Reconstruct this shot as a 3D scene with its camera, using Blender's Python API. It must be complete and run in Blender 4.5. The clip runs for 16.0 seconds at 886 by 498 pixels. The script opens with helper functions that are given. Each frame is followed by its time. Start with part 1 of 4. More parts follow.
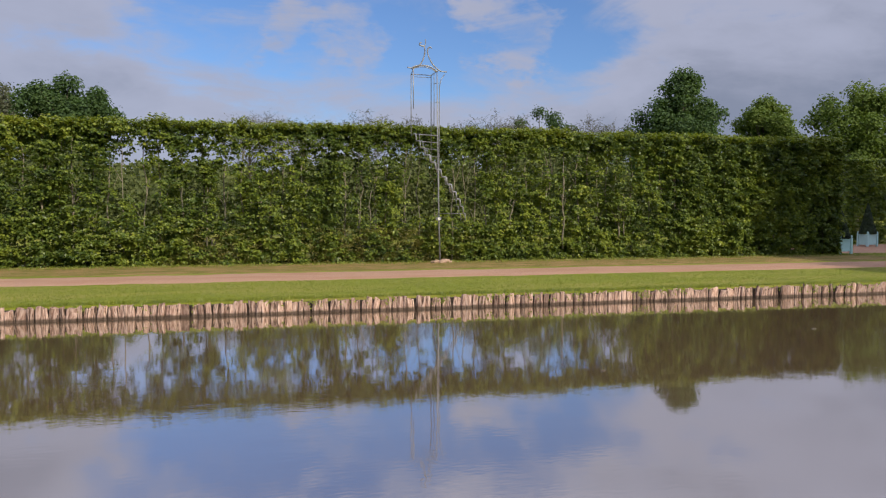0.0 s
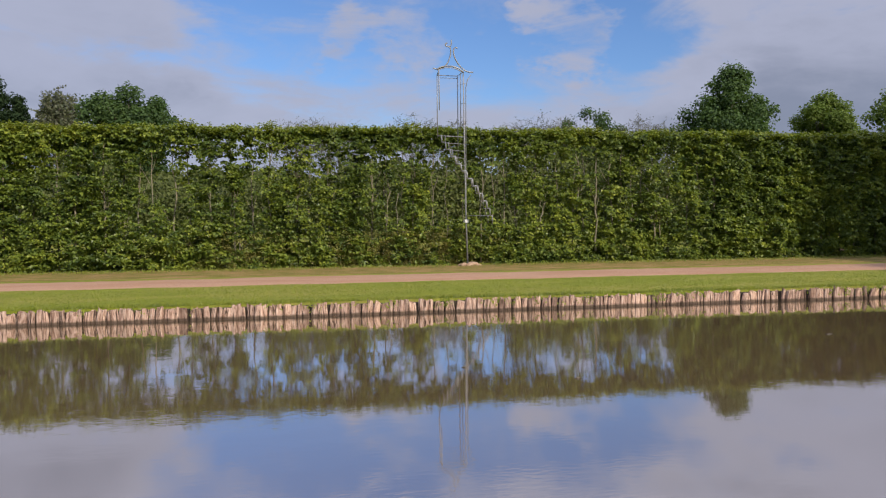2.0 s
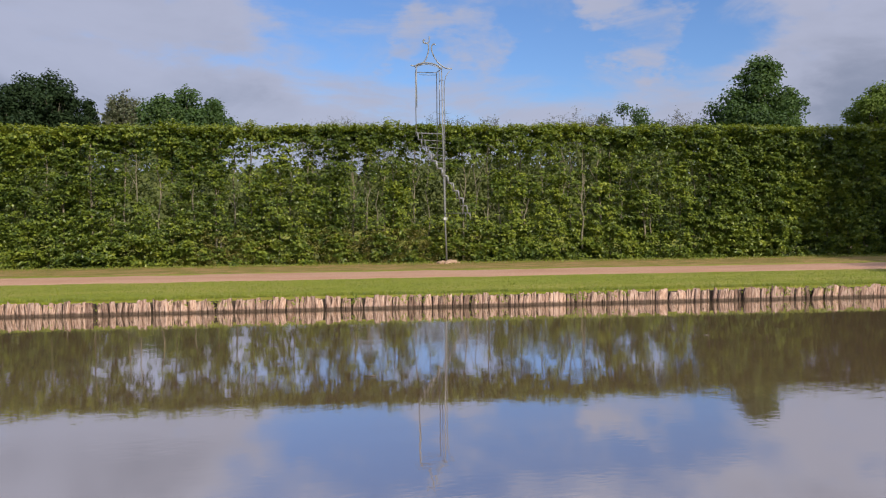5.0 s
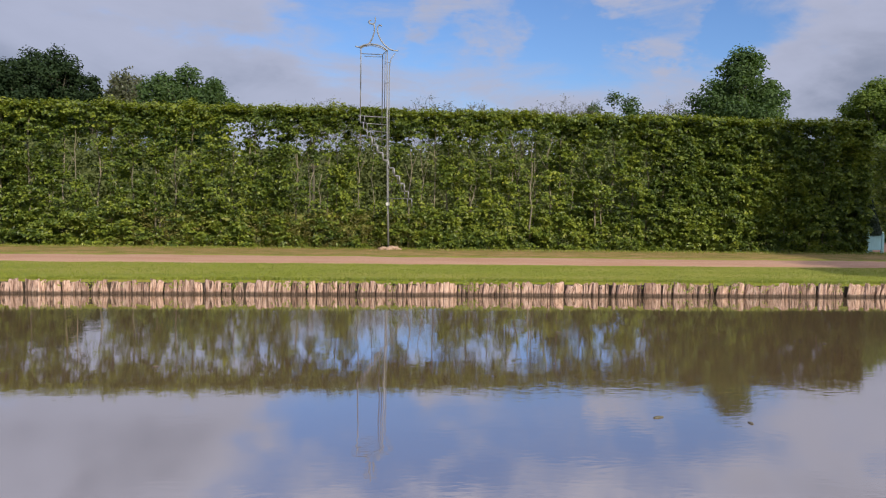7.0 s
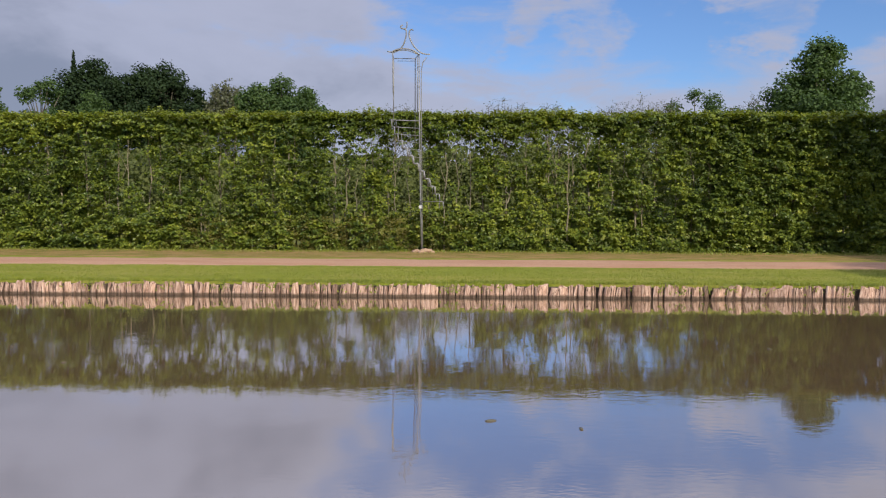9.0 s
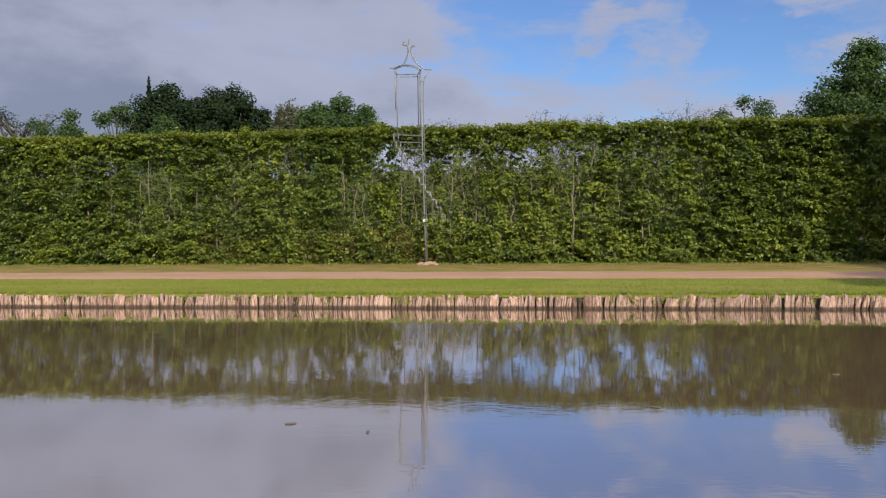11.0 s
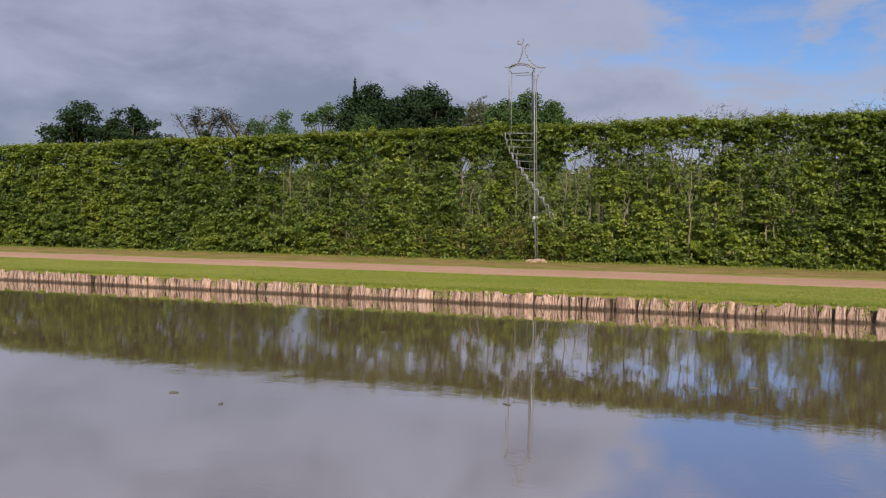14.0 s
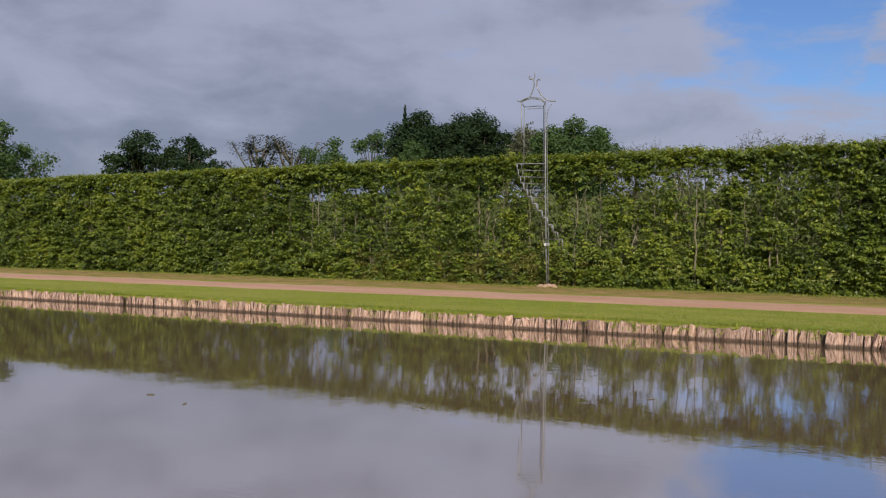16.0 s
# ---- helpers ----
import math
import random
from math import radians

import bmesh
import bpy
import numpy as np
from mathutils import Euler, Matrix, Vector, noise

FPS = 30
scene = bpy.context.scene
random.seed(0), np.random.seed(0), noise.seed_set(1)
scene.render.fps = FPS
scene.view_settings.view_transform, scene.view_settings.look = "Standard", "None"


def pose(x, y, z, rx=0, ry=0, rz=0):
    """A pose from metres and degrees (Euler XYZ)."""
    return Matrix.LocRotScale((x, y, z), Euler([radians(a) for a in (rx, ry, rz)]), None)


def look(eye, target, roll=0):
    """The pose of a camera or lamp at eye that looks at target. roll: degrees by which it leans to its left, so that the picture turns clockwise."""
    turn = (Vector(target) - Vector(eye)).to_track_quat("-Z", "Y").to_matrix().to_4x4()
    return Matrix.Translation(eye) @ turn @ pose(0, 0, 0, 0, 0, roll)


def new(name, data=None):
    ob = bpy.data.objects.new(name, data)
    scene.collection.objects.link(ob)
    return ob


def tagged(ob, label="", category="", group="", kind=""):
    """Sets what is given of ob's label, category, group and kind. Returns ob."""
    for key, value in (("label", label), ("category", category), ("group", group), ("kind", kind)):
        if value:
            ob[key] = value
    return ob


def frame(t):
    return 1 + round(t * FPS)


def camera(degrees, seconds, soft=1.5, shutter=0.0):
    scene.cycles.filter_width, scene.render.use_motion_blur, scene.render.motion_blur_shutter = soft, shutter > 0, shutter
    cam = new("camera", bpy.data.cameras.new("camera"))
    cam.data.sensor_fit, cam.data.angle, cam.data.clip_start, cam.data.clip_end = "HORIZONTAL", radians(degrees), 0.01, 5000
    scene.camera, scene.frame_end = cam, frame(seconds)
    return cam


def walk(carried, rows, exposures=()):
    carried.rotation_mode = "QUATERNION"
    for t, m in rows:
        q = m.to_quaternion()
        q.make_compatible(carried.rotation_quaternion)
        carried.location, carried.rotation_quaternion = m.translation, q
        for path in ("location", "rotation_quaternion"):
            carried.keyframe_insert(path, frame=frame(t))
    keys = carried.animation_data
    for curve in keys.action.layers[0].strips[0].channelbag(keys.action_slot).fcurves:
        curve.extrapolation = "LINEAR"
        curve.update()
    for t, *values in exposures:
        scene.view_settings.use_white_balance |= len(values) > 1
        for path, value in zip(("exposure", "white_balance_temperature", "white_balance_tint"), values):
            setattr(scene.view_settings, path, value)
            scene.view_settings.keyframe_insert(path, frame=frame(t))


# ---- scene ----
cam = camera(59.0, 16.0, soft=1.2)
METRES, EYE, TILT, LEAN, TURN = 16.0, 1.87, 3.6, 1.57, -15.8
ROWS = [
    (0.0, 0.0, 0.0, 0.0, 0.18, -6.32, -1.6),
    (0.5, 0.0107, 0.0011, -0.0009, 0.16, -6.42, -1.58),
    (1.0, 0.0224, 0.0081, -0.0023, 0.25, -6.68, -1.52),
    (1.5, 0.0401, 0.0191, -0.0029, 1.35, -6.44, -1.21),
    (2.0, 0.0654, 0.0245, -0.0025, 4.38, -6.15, -0.83),
    (2.5, 0.0926, 0.0294, -0.0021, 7.02, -6.18, -0.54),
    (3.0, 0.1227, 0.0332, -0.0026, 8.72, -6.26, -0.33),
    (5.5, 0.2851, 0.0645, -0.0042, 9.35, -6.31, -0.46),
    (6.0, 0.32, 0.0771, -0.0048, 9.36, -7.02, -0.83),
    (6.5, 0.3534, 0.0938, -0.0042, 9.39, -7.56, -1.45),
    (7.0, 0.3877, 0.1091, -0.0023, 10.22, -7.35, -1.85),
    (7.5, 0.4229, 0.1181, -0.0011, 11.69, -7.3, -1.82),
    (8.0, 0.4551, 0.1291, -0.0021, 12.65, -7.32, -1.68),
    (8.5, 0.4889, 0.1356, -0.0015, 15.42, -7.31, -1.2),
    (11.0, 0.6598, 0.1808, -0.0031, 22.56, -6.22, 0.52),
    (11.5, 0.6937, 0.1905, -0.0017, 25.84, -5.74, 0.6),
    (12.0, 0.7253, 0.2031, -0.0027, 27.49, -5.64, 0.75),
    (12.5, 0.7571, 0.2139, -0.0021, 28.64, -5.68, 0.81),
    (13.0, 0.785, 0.2241, -0.0016, 29.64, -5.76, 0.91),
    (13.5, 0.8126, 0.2395, -0.0009, 31.33, -5.85, 0.91),
    (14.0, 0.8407, 0.2502, -0.001, 37.25, -6.38, 0.56),
    (14.5, 0.8713, 0.2495, 0.0013, 39.95, -6.46, 0.51),
    (15.0, 0.8994, 0.248, 0.0044, 40.45, -5.75, 0.69),
    (15.5, 0.9294, 0.2474, 0.0064, 40.75, -5.0, 0.73),
    (16.0, 0.9557, 0.24, 0.0083, 41.13, -4.54, 0.76),
]
walk(cam, [(t, pose(0, 0, EYE, TILT, LEAN, TURN) @ pose(METRES * x, METRES * y, METRES * z, 90 + pitch, roll, yaw)) for t, x, y, z, yaw, pitch, roll in ROWS], exposures=[(0.0, 0.0), (3.0, 0.06), (7.0, 0.11), (11.0, 0.02), (14.0, -0.03), (16.0, -0.12)])

rng = np.random.default_rng(7)

# ---------------------------------------------------------------- light
SUN_TO = Vector((0.42, -0.72, 0.52)).normalized()
sun = new("sun", bpy.data.lights.new("sun", "SUN"))
sun.data.energy, sun.data.angle, sun.data.color = 4.6, radians(0.8), (1.0, 0.90, 0.74)
sun.matrix_world = look(SUN_TO * 60, (0, 0, 0))


class Nodes:
    """A small helper that adds and links shader nodes."""

    def __init__(self, tree):
        self.tree = tree
        tree.nodes.clear()

    def add(self, kind, inputs=None, **props):
        n = self.tree.nodes.new(kind)
        for k, v in props.items():
            setattr(n, k, v)
        for k, v in (inputs or {}).items():
            if isinstance(v, bpy.types.NodeSocket):
                self.tree.links.new(v, n.inputs[k])
            else:
                n.inputs[k].default_value = v
        return n

    def math(self, op, a, b=0.0, c=0.0, clamp=False):
        return self.add("ShaderNodeMath", {0: a, 1: b, 2: c}, operation=op, use_clamp=clamp).outputs[0]

    def mix(self, fac, a, b, blend="MIX"):
        n = self.add("ShaderNodeMix", {0: fac, 6: a, 7: b}, data_type="RGBA", blend_type=blend)
        return n.outputs[2]

    def noise(self, vec, scale, detail=4.0, rough=0.55, dist=0.0):
        return self.add("ShaderNodeTexNoise", {"Vector": vec, "Scale": scale, "Detail": detail, "Roughness": rough, "Distortion": dist}).outputs[0]

    def ramp(self, fac, stops):
        n = self.add("ShaderNodeValToRGB", {0: fac})
        els = n.color_ramp.elements
        while len(els) < len(stops):
            els.new(0.5)
        for e, (p, c) in zip(els, stops):
            e.position, e.color = p, (*c, 1)
        return n.outputs[0]

    def smooth(self, v, lo, hi, a=0.0, b=1.0):
        return self.add("ShaderNodeMapRange", {0: v, 1: lo, 2: hi, 3: a, 4: b}, interpolation_type="SMOOTHSTEP").outputs[0]


def compass(az, el):
    a, e = radians(az), radians(el)
    return (math.sin(a) * math.cos(e), math.cos(a) * math.cos(e), math.sin(e))


world = bpy.data.worlds.new("sky")
scene.world = world
world.use_nodes = True
w = Nodes(world.node_tree)
coord = w.add("ShaderNodeTexCoord").outputs["Generated"]
sky = w.add("ShaderNodeTexSky", sky_type="NISHITA", sun_disc=False, sun_elevation=math.asin(SUN_TO.z),
            sun_rotation=math.atan2(SUN_TO.x, SUN_TO.y), dust_density=0.6, ozone_density=2.5).outputs[0]
blue = w.mix(1.0, sky, (0.077, 0.095, 0.127, 1), "MULTIPLY")
sep = w.add("ShaderNodeSeparateXYZ", {0: coord})
dome = w.add("ShaderNodeMapping", {"Vector": coord, "Scale": (1.0, 1.0, 2.1)}).outputs[0]
big = w.noise(dome, 3.1, 6, 0.55, 0.5)
fine = w.noise(dome, 9.0, 7, 0.6, 0.4)
drift = w.add("ShaderNodeTexNoise", {"Vector": dome, "Scale": 8.0, "Detail": 5.0, "Roughness": 0.6}).outputs["Color"]
drift = w.add("ShaderNodeVectorMath", {0: drift, 1: (0.5, 0.5, 0.5)}, operation="SUBTRACT").outputs[0]
drift = w.add("ShaderNodeVectorMath", {0: drift, "Scale": 0.24}, operation="SCALE").outputs[0]
heading = w.add("ShaderNodeVectorMath", {0: w.add("ShaderNodeVectorMath", {0: coord, 1: drift}, operation="ADD").outputs[0]}, operation="NORMALIZE").outputs[0]
bias = 0.0


def patch(az, el, radius, amount):
    """A soft round patch of more or less cloud round a direction."""
    global bias
    d = w.add("ShaderNodeVectorMath", {0: heading, 1: compass(az, el)}, operation="DOT_PRODUCT").outputs["Value"]
    m = w.smooth(d, math.cos(radians(radius)), math.cos(radians(radius * 0.15)), 0.0, amount)
    bias = w.math("ADD", bias, m)


patch(-47, 14, 40, 0.25)
patch(-20, 15, 13, 0.10)
patch(17, 11, 16, -0.27)
patch(1, 13, 10, -0.24)
patch(-3, 21, 10, -0.10)
patch(44, 9, 17, 0.24)
patch(37, 15.5, 5, -0.20)
patch(-25, 16, 5, -0.14)
patch(9, 13.6, 4.0, 0.20)
patch(4.5, 13.0, 3.0, 0.20)
patch(21, 12.6, 4.0, 0.32)
low = w.smooth(sep.outputs[2], 0.225, 0.11, 0.0, 0.36)
high = w.smooth(sep.outputs[2], 0.21, 0.36, 0.0, 0.15)
bias = w.math("ADD", bias, w.math("ADD", low, high))
wisp = w.noise(w.add("ShaderNodeMapping", {"Vector": coord, "Rotation": (0, 0.12, 0), "Scale": (1.0, 1.0, 3.2)}).outputs[0], 6.0, 8, 0.62, 0.7)
cover = w.math("ADD", w.math("MULTIPLY", big, 0.75), w.math("MULTIPLY", fine, 0.35))
cover = w.math("ADD", w.math("ADD", cover, bias), w.math("MULTIPLY", w.math("SUBTRACT", wisp, 0.47), 0.66))
mask = w.smooth(cover, 0.36, 0.72)
# cloud body: pale edges, grey where thick, brighter overhead
lump = w.noise(w.add("ShaderNodeMapping", {"Vector": coord, "Location": (3.0, 1.0, 0.4), "Scale": (1.0, 1.0, 2.4)}).outputs[0], 4.2, 6, 0.55, 0.3)
soft = w.math("ADD", w.math("MULTIPLY_ADD", big, 0.95, 0.10), bias)
soft = w.math("ADD", soft, w.math("ADD", w.math("MULTIPLY", w.math("SUBTRACT", lump, 0.5), 1.5), w.math("MULTIPLY", w.math("SUBTRACT", fine, 0.5), 0.18)))
thick = w.smooth(soft, 0.58, 1.30)
cloud = w.ramp(thick, [(0.0, (0.415, 0.435, 0.56)), (0.35, (0.38, 0.40, 0.515)), (0.75, (0.305, 0.325, 0.425)), (1.0, (0.235, 0.26, 0.35))])
lift = w.smooth(sep.outputs[2], 0.24, 0.75, 1.0, 2.3)
cloud = w.add("ShaderNodeVectorMath", {0: cloud, "Scale": lift}, operation="SCALE").outputs[0]
shade = w.mix(w.math("MULTIPLY", mask, 0.93), blue, cloud)
w.add("ShaderNodeOutputWorld", {0: w.add("ShaderNodeBackground", {0: shade, 1: 1.0}).outputs[0]})


# ---------------------------------------------------------------- materials
def material(name):
    m = bpy.data.materials.new(name)
    m.use_nodes = True
    return m, Nodes(m.node_tree)


def finish(n, colour, rough=0.8, bump=None, distance=0.01, metal=0.0, strength=1.0, spec=0.5):
    inputs = {"Base Color": colour, "Roughness": rough, "Metallic": metal, "Specular IOR Level": spec}
    if bump is not None:
        inputs["Normal"] = n.add("ShaderNodeBump", {"Height": bump, "Distance": distance, "Strength": strength}).outputs[0]
    p = n.add("ShaderNodeBsdfPrincipled", inputs)
    n.add("ShaderNodeOutputMaterial", {0: p.outputs[0]})
    return p


def leaf_material(name, stops, clear=0.32, large=0.5, rough=0.42, spec=0.36):
    """Leaves: varied leaf by leaf and over larger patches, part of the light shining through."""
    m, n = material(name)
    geo = n.add("ShaderNodeNewGeometry")
    pos = geo.outputs["Position"]
    patchy = n.noise(pos, large, 3, 0.6)
    clump = n.noise(pos, large * 5.5, 2, 0.5)
    v = n.math("ADD", n.math("MULTIPLY", geo.outputs["Random Per Island"], 0.40), n.math("MULTIPLY", n.smooth(patchy, 0.3, 0.7), 0.28))
    v = n.math("ADD", v, n.math("MULTIPLY", n.smooth(clump, 0.32, 0.68), 0.32))
    col = n.ramp(v, stops)
    p = n.add("ShaderNodeBsdfPrincipled", {"Base Color": col, "Roughness": rough, "Specular IOR Level": spec})
    glow = n.mix(1.0, col, (1.2, 1.3, 0.6, 1), "MULTIPLY")
    t = n.add("ShaderNodeBsdfTranslucent", {"Color": glow})
    s = n.add("ShaderNodeMixShader", {0: clear, 1: p.outputs[0], 2: t.outputs[0]})
    n.add("ShaderNodeOutputMaterial", {0: s.outputs[0]})
    return m


HEDGE_LEAF = leaf_material("hornbeam_leaf", [(0.0, (0.018, 0.034, 0.012)), (0.35, (0.076, 0.116, 0.020)), (0.7, (0.188, 0.234, 0.030)), (1.0, (0.34, 0.355, 0.05))])
YOUNG_LEAF = leaf_material("young_leaf", [(0.0, (0.11, 0.15, 0.016)), (0.5, (0.18, 0.215, 0.022)), (1.0, (0.26, 0.27, 0.04))])
OAK_LEAF = leaf_material("oak_leaf", [(0.0, (0.034, 0.06, 0.024)), (0.5, (0.066, 0.112, 0.038)), (1.0, (0.105, 0.158, 0.052))], large=0.25, rough=0.6, spec=0.15)
LIGHT_LEAF = leaf_material("light_leaf", [(0.0, (0.066, 0.105, 0.022)), (0.5, (0.118, 0.168, 0.036)), (1.0, (0.165, 0.21, 0.052))], large=0.25, rough=0.6, spec=0.15)
DARK_LEAF = leaf_material("dark_leaf", [(0.0, (0.014, 0.026, 0.014)), (0.5, (0.026, 0.046, 0.02)), (1.0, (0.042, 0.066, 0.027))], clear=0.2, large=0.15, rough=0.7, spec=0.08)
PALE_LEAF = leaf_material("pale_leaf", [(0.0, (0.07, 0.085, 0.05)), (0.5, (0.11, 0.125, 0.07)), (1.0, (0.16, 0.165, 0.10))], large=0.3)
OLIVE_LEAF = leaf_material("olive_shoot", [(0.0, (0.10, 0.095, 0.025)), (0.5, (0.19, 0.175, 0.045)), (1.0, (0.29, 0.25, 0.075))])
SHRUB_LEAF = leaf_material("shrub_leaf", [(0.0, (0.06, 0.078, 0.03)), (0.5, (0.105, 0.125, 0.045)), (1.0, (0.16, 0.175, 0.065))], large=0.25, rough=0.7, spec=0.1)
CEDAR_LEAF = leaf_material("cedar_needles", [(0.0, (0.02, 0.026, 0.026)), (0.5, (0.034, 0.042, 0.04)), (1.0, (0.055, 0.062, 0.055))], clear=0.1)
YEW_LEAF = leaf_material("yew_needles", [(0.0, (0.012, 0.024, 0.01)), (0.6, (0.026, 0.045, 0.016)), (1.0, (0.05, 0.07, 0.024))], clear=0.15)
GRASS_BLADE = leaf_material("grass_blade", [(0.0, (0.09, 0.122, 0.012)), (0.5, (0.172, 0.202, 0.02)), (1.0, (0.26, 0.27, 0.04))], clear=0.3, large=0.8)


def bark(name, a, b):
    m, n = material(name)
    geo = n.add("ShaderNodeNewGeometry").outputs["Position"]
    mp = n.add("ShaderNodeMapping", {"Vector": geo, "Scale": (14, 14, 2.5)}).outputs[0]
    f = n.noise(mp, 2.0, 6, 0.65)
    g = n.noise(geo, 1.1, 3)
    col = n.mix(n.smooth(g, 0.3, 0.7, 0, 0.5), n.ramp(f, [(0.25, a), (0.75, b)]), (0.09, 0.10, 0.06, 1))
    finish(n, col, 0.9, f, 0.02)
    return m


BARK = bark("bark", (0.05, 0.042, 0.03), (0.15, 0.125, 0.09))
STEM = bark("hedge_stem_bark", (0.13, 0.11, 0.075), (0.31, 0.27, 0.19))

# grass of the ground sheet
GRASS, n = material("mown_grass")
pos = n.add("ShaderNodeNewGeometry").outputs["Position"]
blade = n.noise(n.add("ShaderNodeMapping", {"Vector": pos, "Scale": (1, 0.55, 1)}).outputs[0], 45, 4, 0.7)
tuft = n.noise(pos, 5.5, 4, 0.6)
wide = n.noise(n.add("ShaderNodeMapping", {"Vector": pos, "Scale": (0.35, 1, 1)}).outputs[0], 0.55, 4, 0.6)
col = n.ramp(n.math("ADD", n.math("MULTIPLY", blade, 0.5), n.math("MULTIPLY", tuft, 0.5)),
             [(0.3, (0.095, 0.128, 0.012)), (0.5, (0.178, 0.205, 0.018)), (0.7, (0.26, 0.268, 0.036))])
col = n.mix(n.smooth(wide, 0.40, 0.62, 0, 0.62), col, (0.285, 0.245, 0.06, 1))
finish(n, col, 0.9, n.math("ADD", blade, tuft), 0.03, spec=0.2)

# thin worn grass at the hedge foot
DRY_GRASS, n = material("dry_grass")
pos = n.add("ShaderNodeNewGeometry").outputs["Position"]
blade = n.noise(pos, 40, 4, 0.7)
tuft = n.noise(n.add("ShaderNodeMapping", {"Vector": pos, "Scale": (0.5, 1, 1)}).outputs[0], 2.2, 5, 0.65)
col = n.ramp(n.math("ADD", n.math("MULTIPLY", blade, 0.45), n.math("MULTIPLY", tuft, 0.55)),
             [(0.36, (0.10, 0.113, 0.016)), (0.46, (0.185, 0.16, 0.035)), (0.53, (0.26, 0.178, 0.062)), (0.61, (0.34, 0.21, 0.105))])
finish(n, col, 0.95, n.math("ADD", blade, tuft), 0.03, spec=0.2)

# reddish beaten gravel
PATH, n = material("pink_gravel")
pos = n.add("ShaderNodeNewGeometry").outputs["Position"]
grain = n.noise(pos, 60, 5, 0.75)
stain = n.noise(n.add("ShaderNodeMapping", {"Vector": pos, "Scale": (0.4, 1.3, 1)}).outputs[0], 0.9, 5, 0.6)
col = n.ramp(grain, [(0.3, (0.25, 0.137, 0.083)), (0.5, (0.385, 0.23, 0.15)), (0.72, (0.49, 0.315, 0.215))])
col = n.mix(n.smooth(stain, 0.42, 0.6, 0.0, 0.75), col, (0.34, 0.19, 0.115, 1))
finish(n, col, 0.95, grain, 0.012, spec=0.2)

# muddy pond
WATER, n = material("pond_water")
pos = n.add("ShaderNodeNewGeometry").outputs["Position"]
silt = n.noise(pos, 0.15, 3)
col = n.mix(silt, (0.138, 0.090, 0.050, 1), (0.170, 0.114, 0.065, 1))
r1 = n.noise(n.add("ShaderNodeMapping", {"Vector": pos, "Scale": (1.1, 1.3, 1)}).outputs[0], 1.5, 3, 0.45)
r2 = n.noise(n.add("ShaderNodeMapping", {"Vector": pos, "Scale": (0.7, 1.6, 1)}).outputs[0], 13.0, 2, 0.5)
calm = n.smooth(n.noise(pos, 0.22, 3, 0.6), 0.4, 0.65, 0.45, 1.0)
height = n.math("MULTIPLY", n.math("ADD", n.math("MULTIPLY", r1, 1.0), n.math("MULTIPLY", r2, 0.28)), calm)
bump = n.add("ShaderNodeBump", {"Height": height, "Distance": 0.0021}).outputs[0]
gloss = n.math("MULTIPLY_ADD", n.add("ShaderNodeFresnel", {"IOR": 1.33, "Normal": bump}).outputs[0], 0.5, 0.535)
body = n.add("ShaderNodeBsdfDiffuse", {"Color": col, "Normal": bump})
mirror = n.add("ShaderNodeBsdfGlossy", {"Color": (0.93, 0.93, 0.93, 1), "Roughness": 0.013, "Normal": bump})
n.add("ShaderNodeOutputMaterial", {0: n.add("ShaderNodeMixShader", {0: gloss, 1: body.outputs[0], 2: mirror.outputs[0]}).outputs[0]})

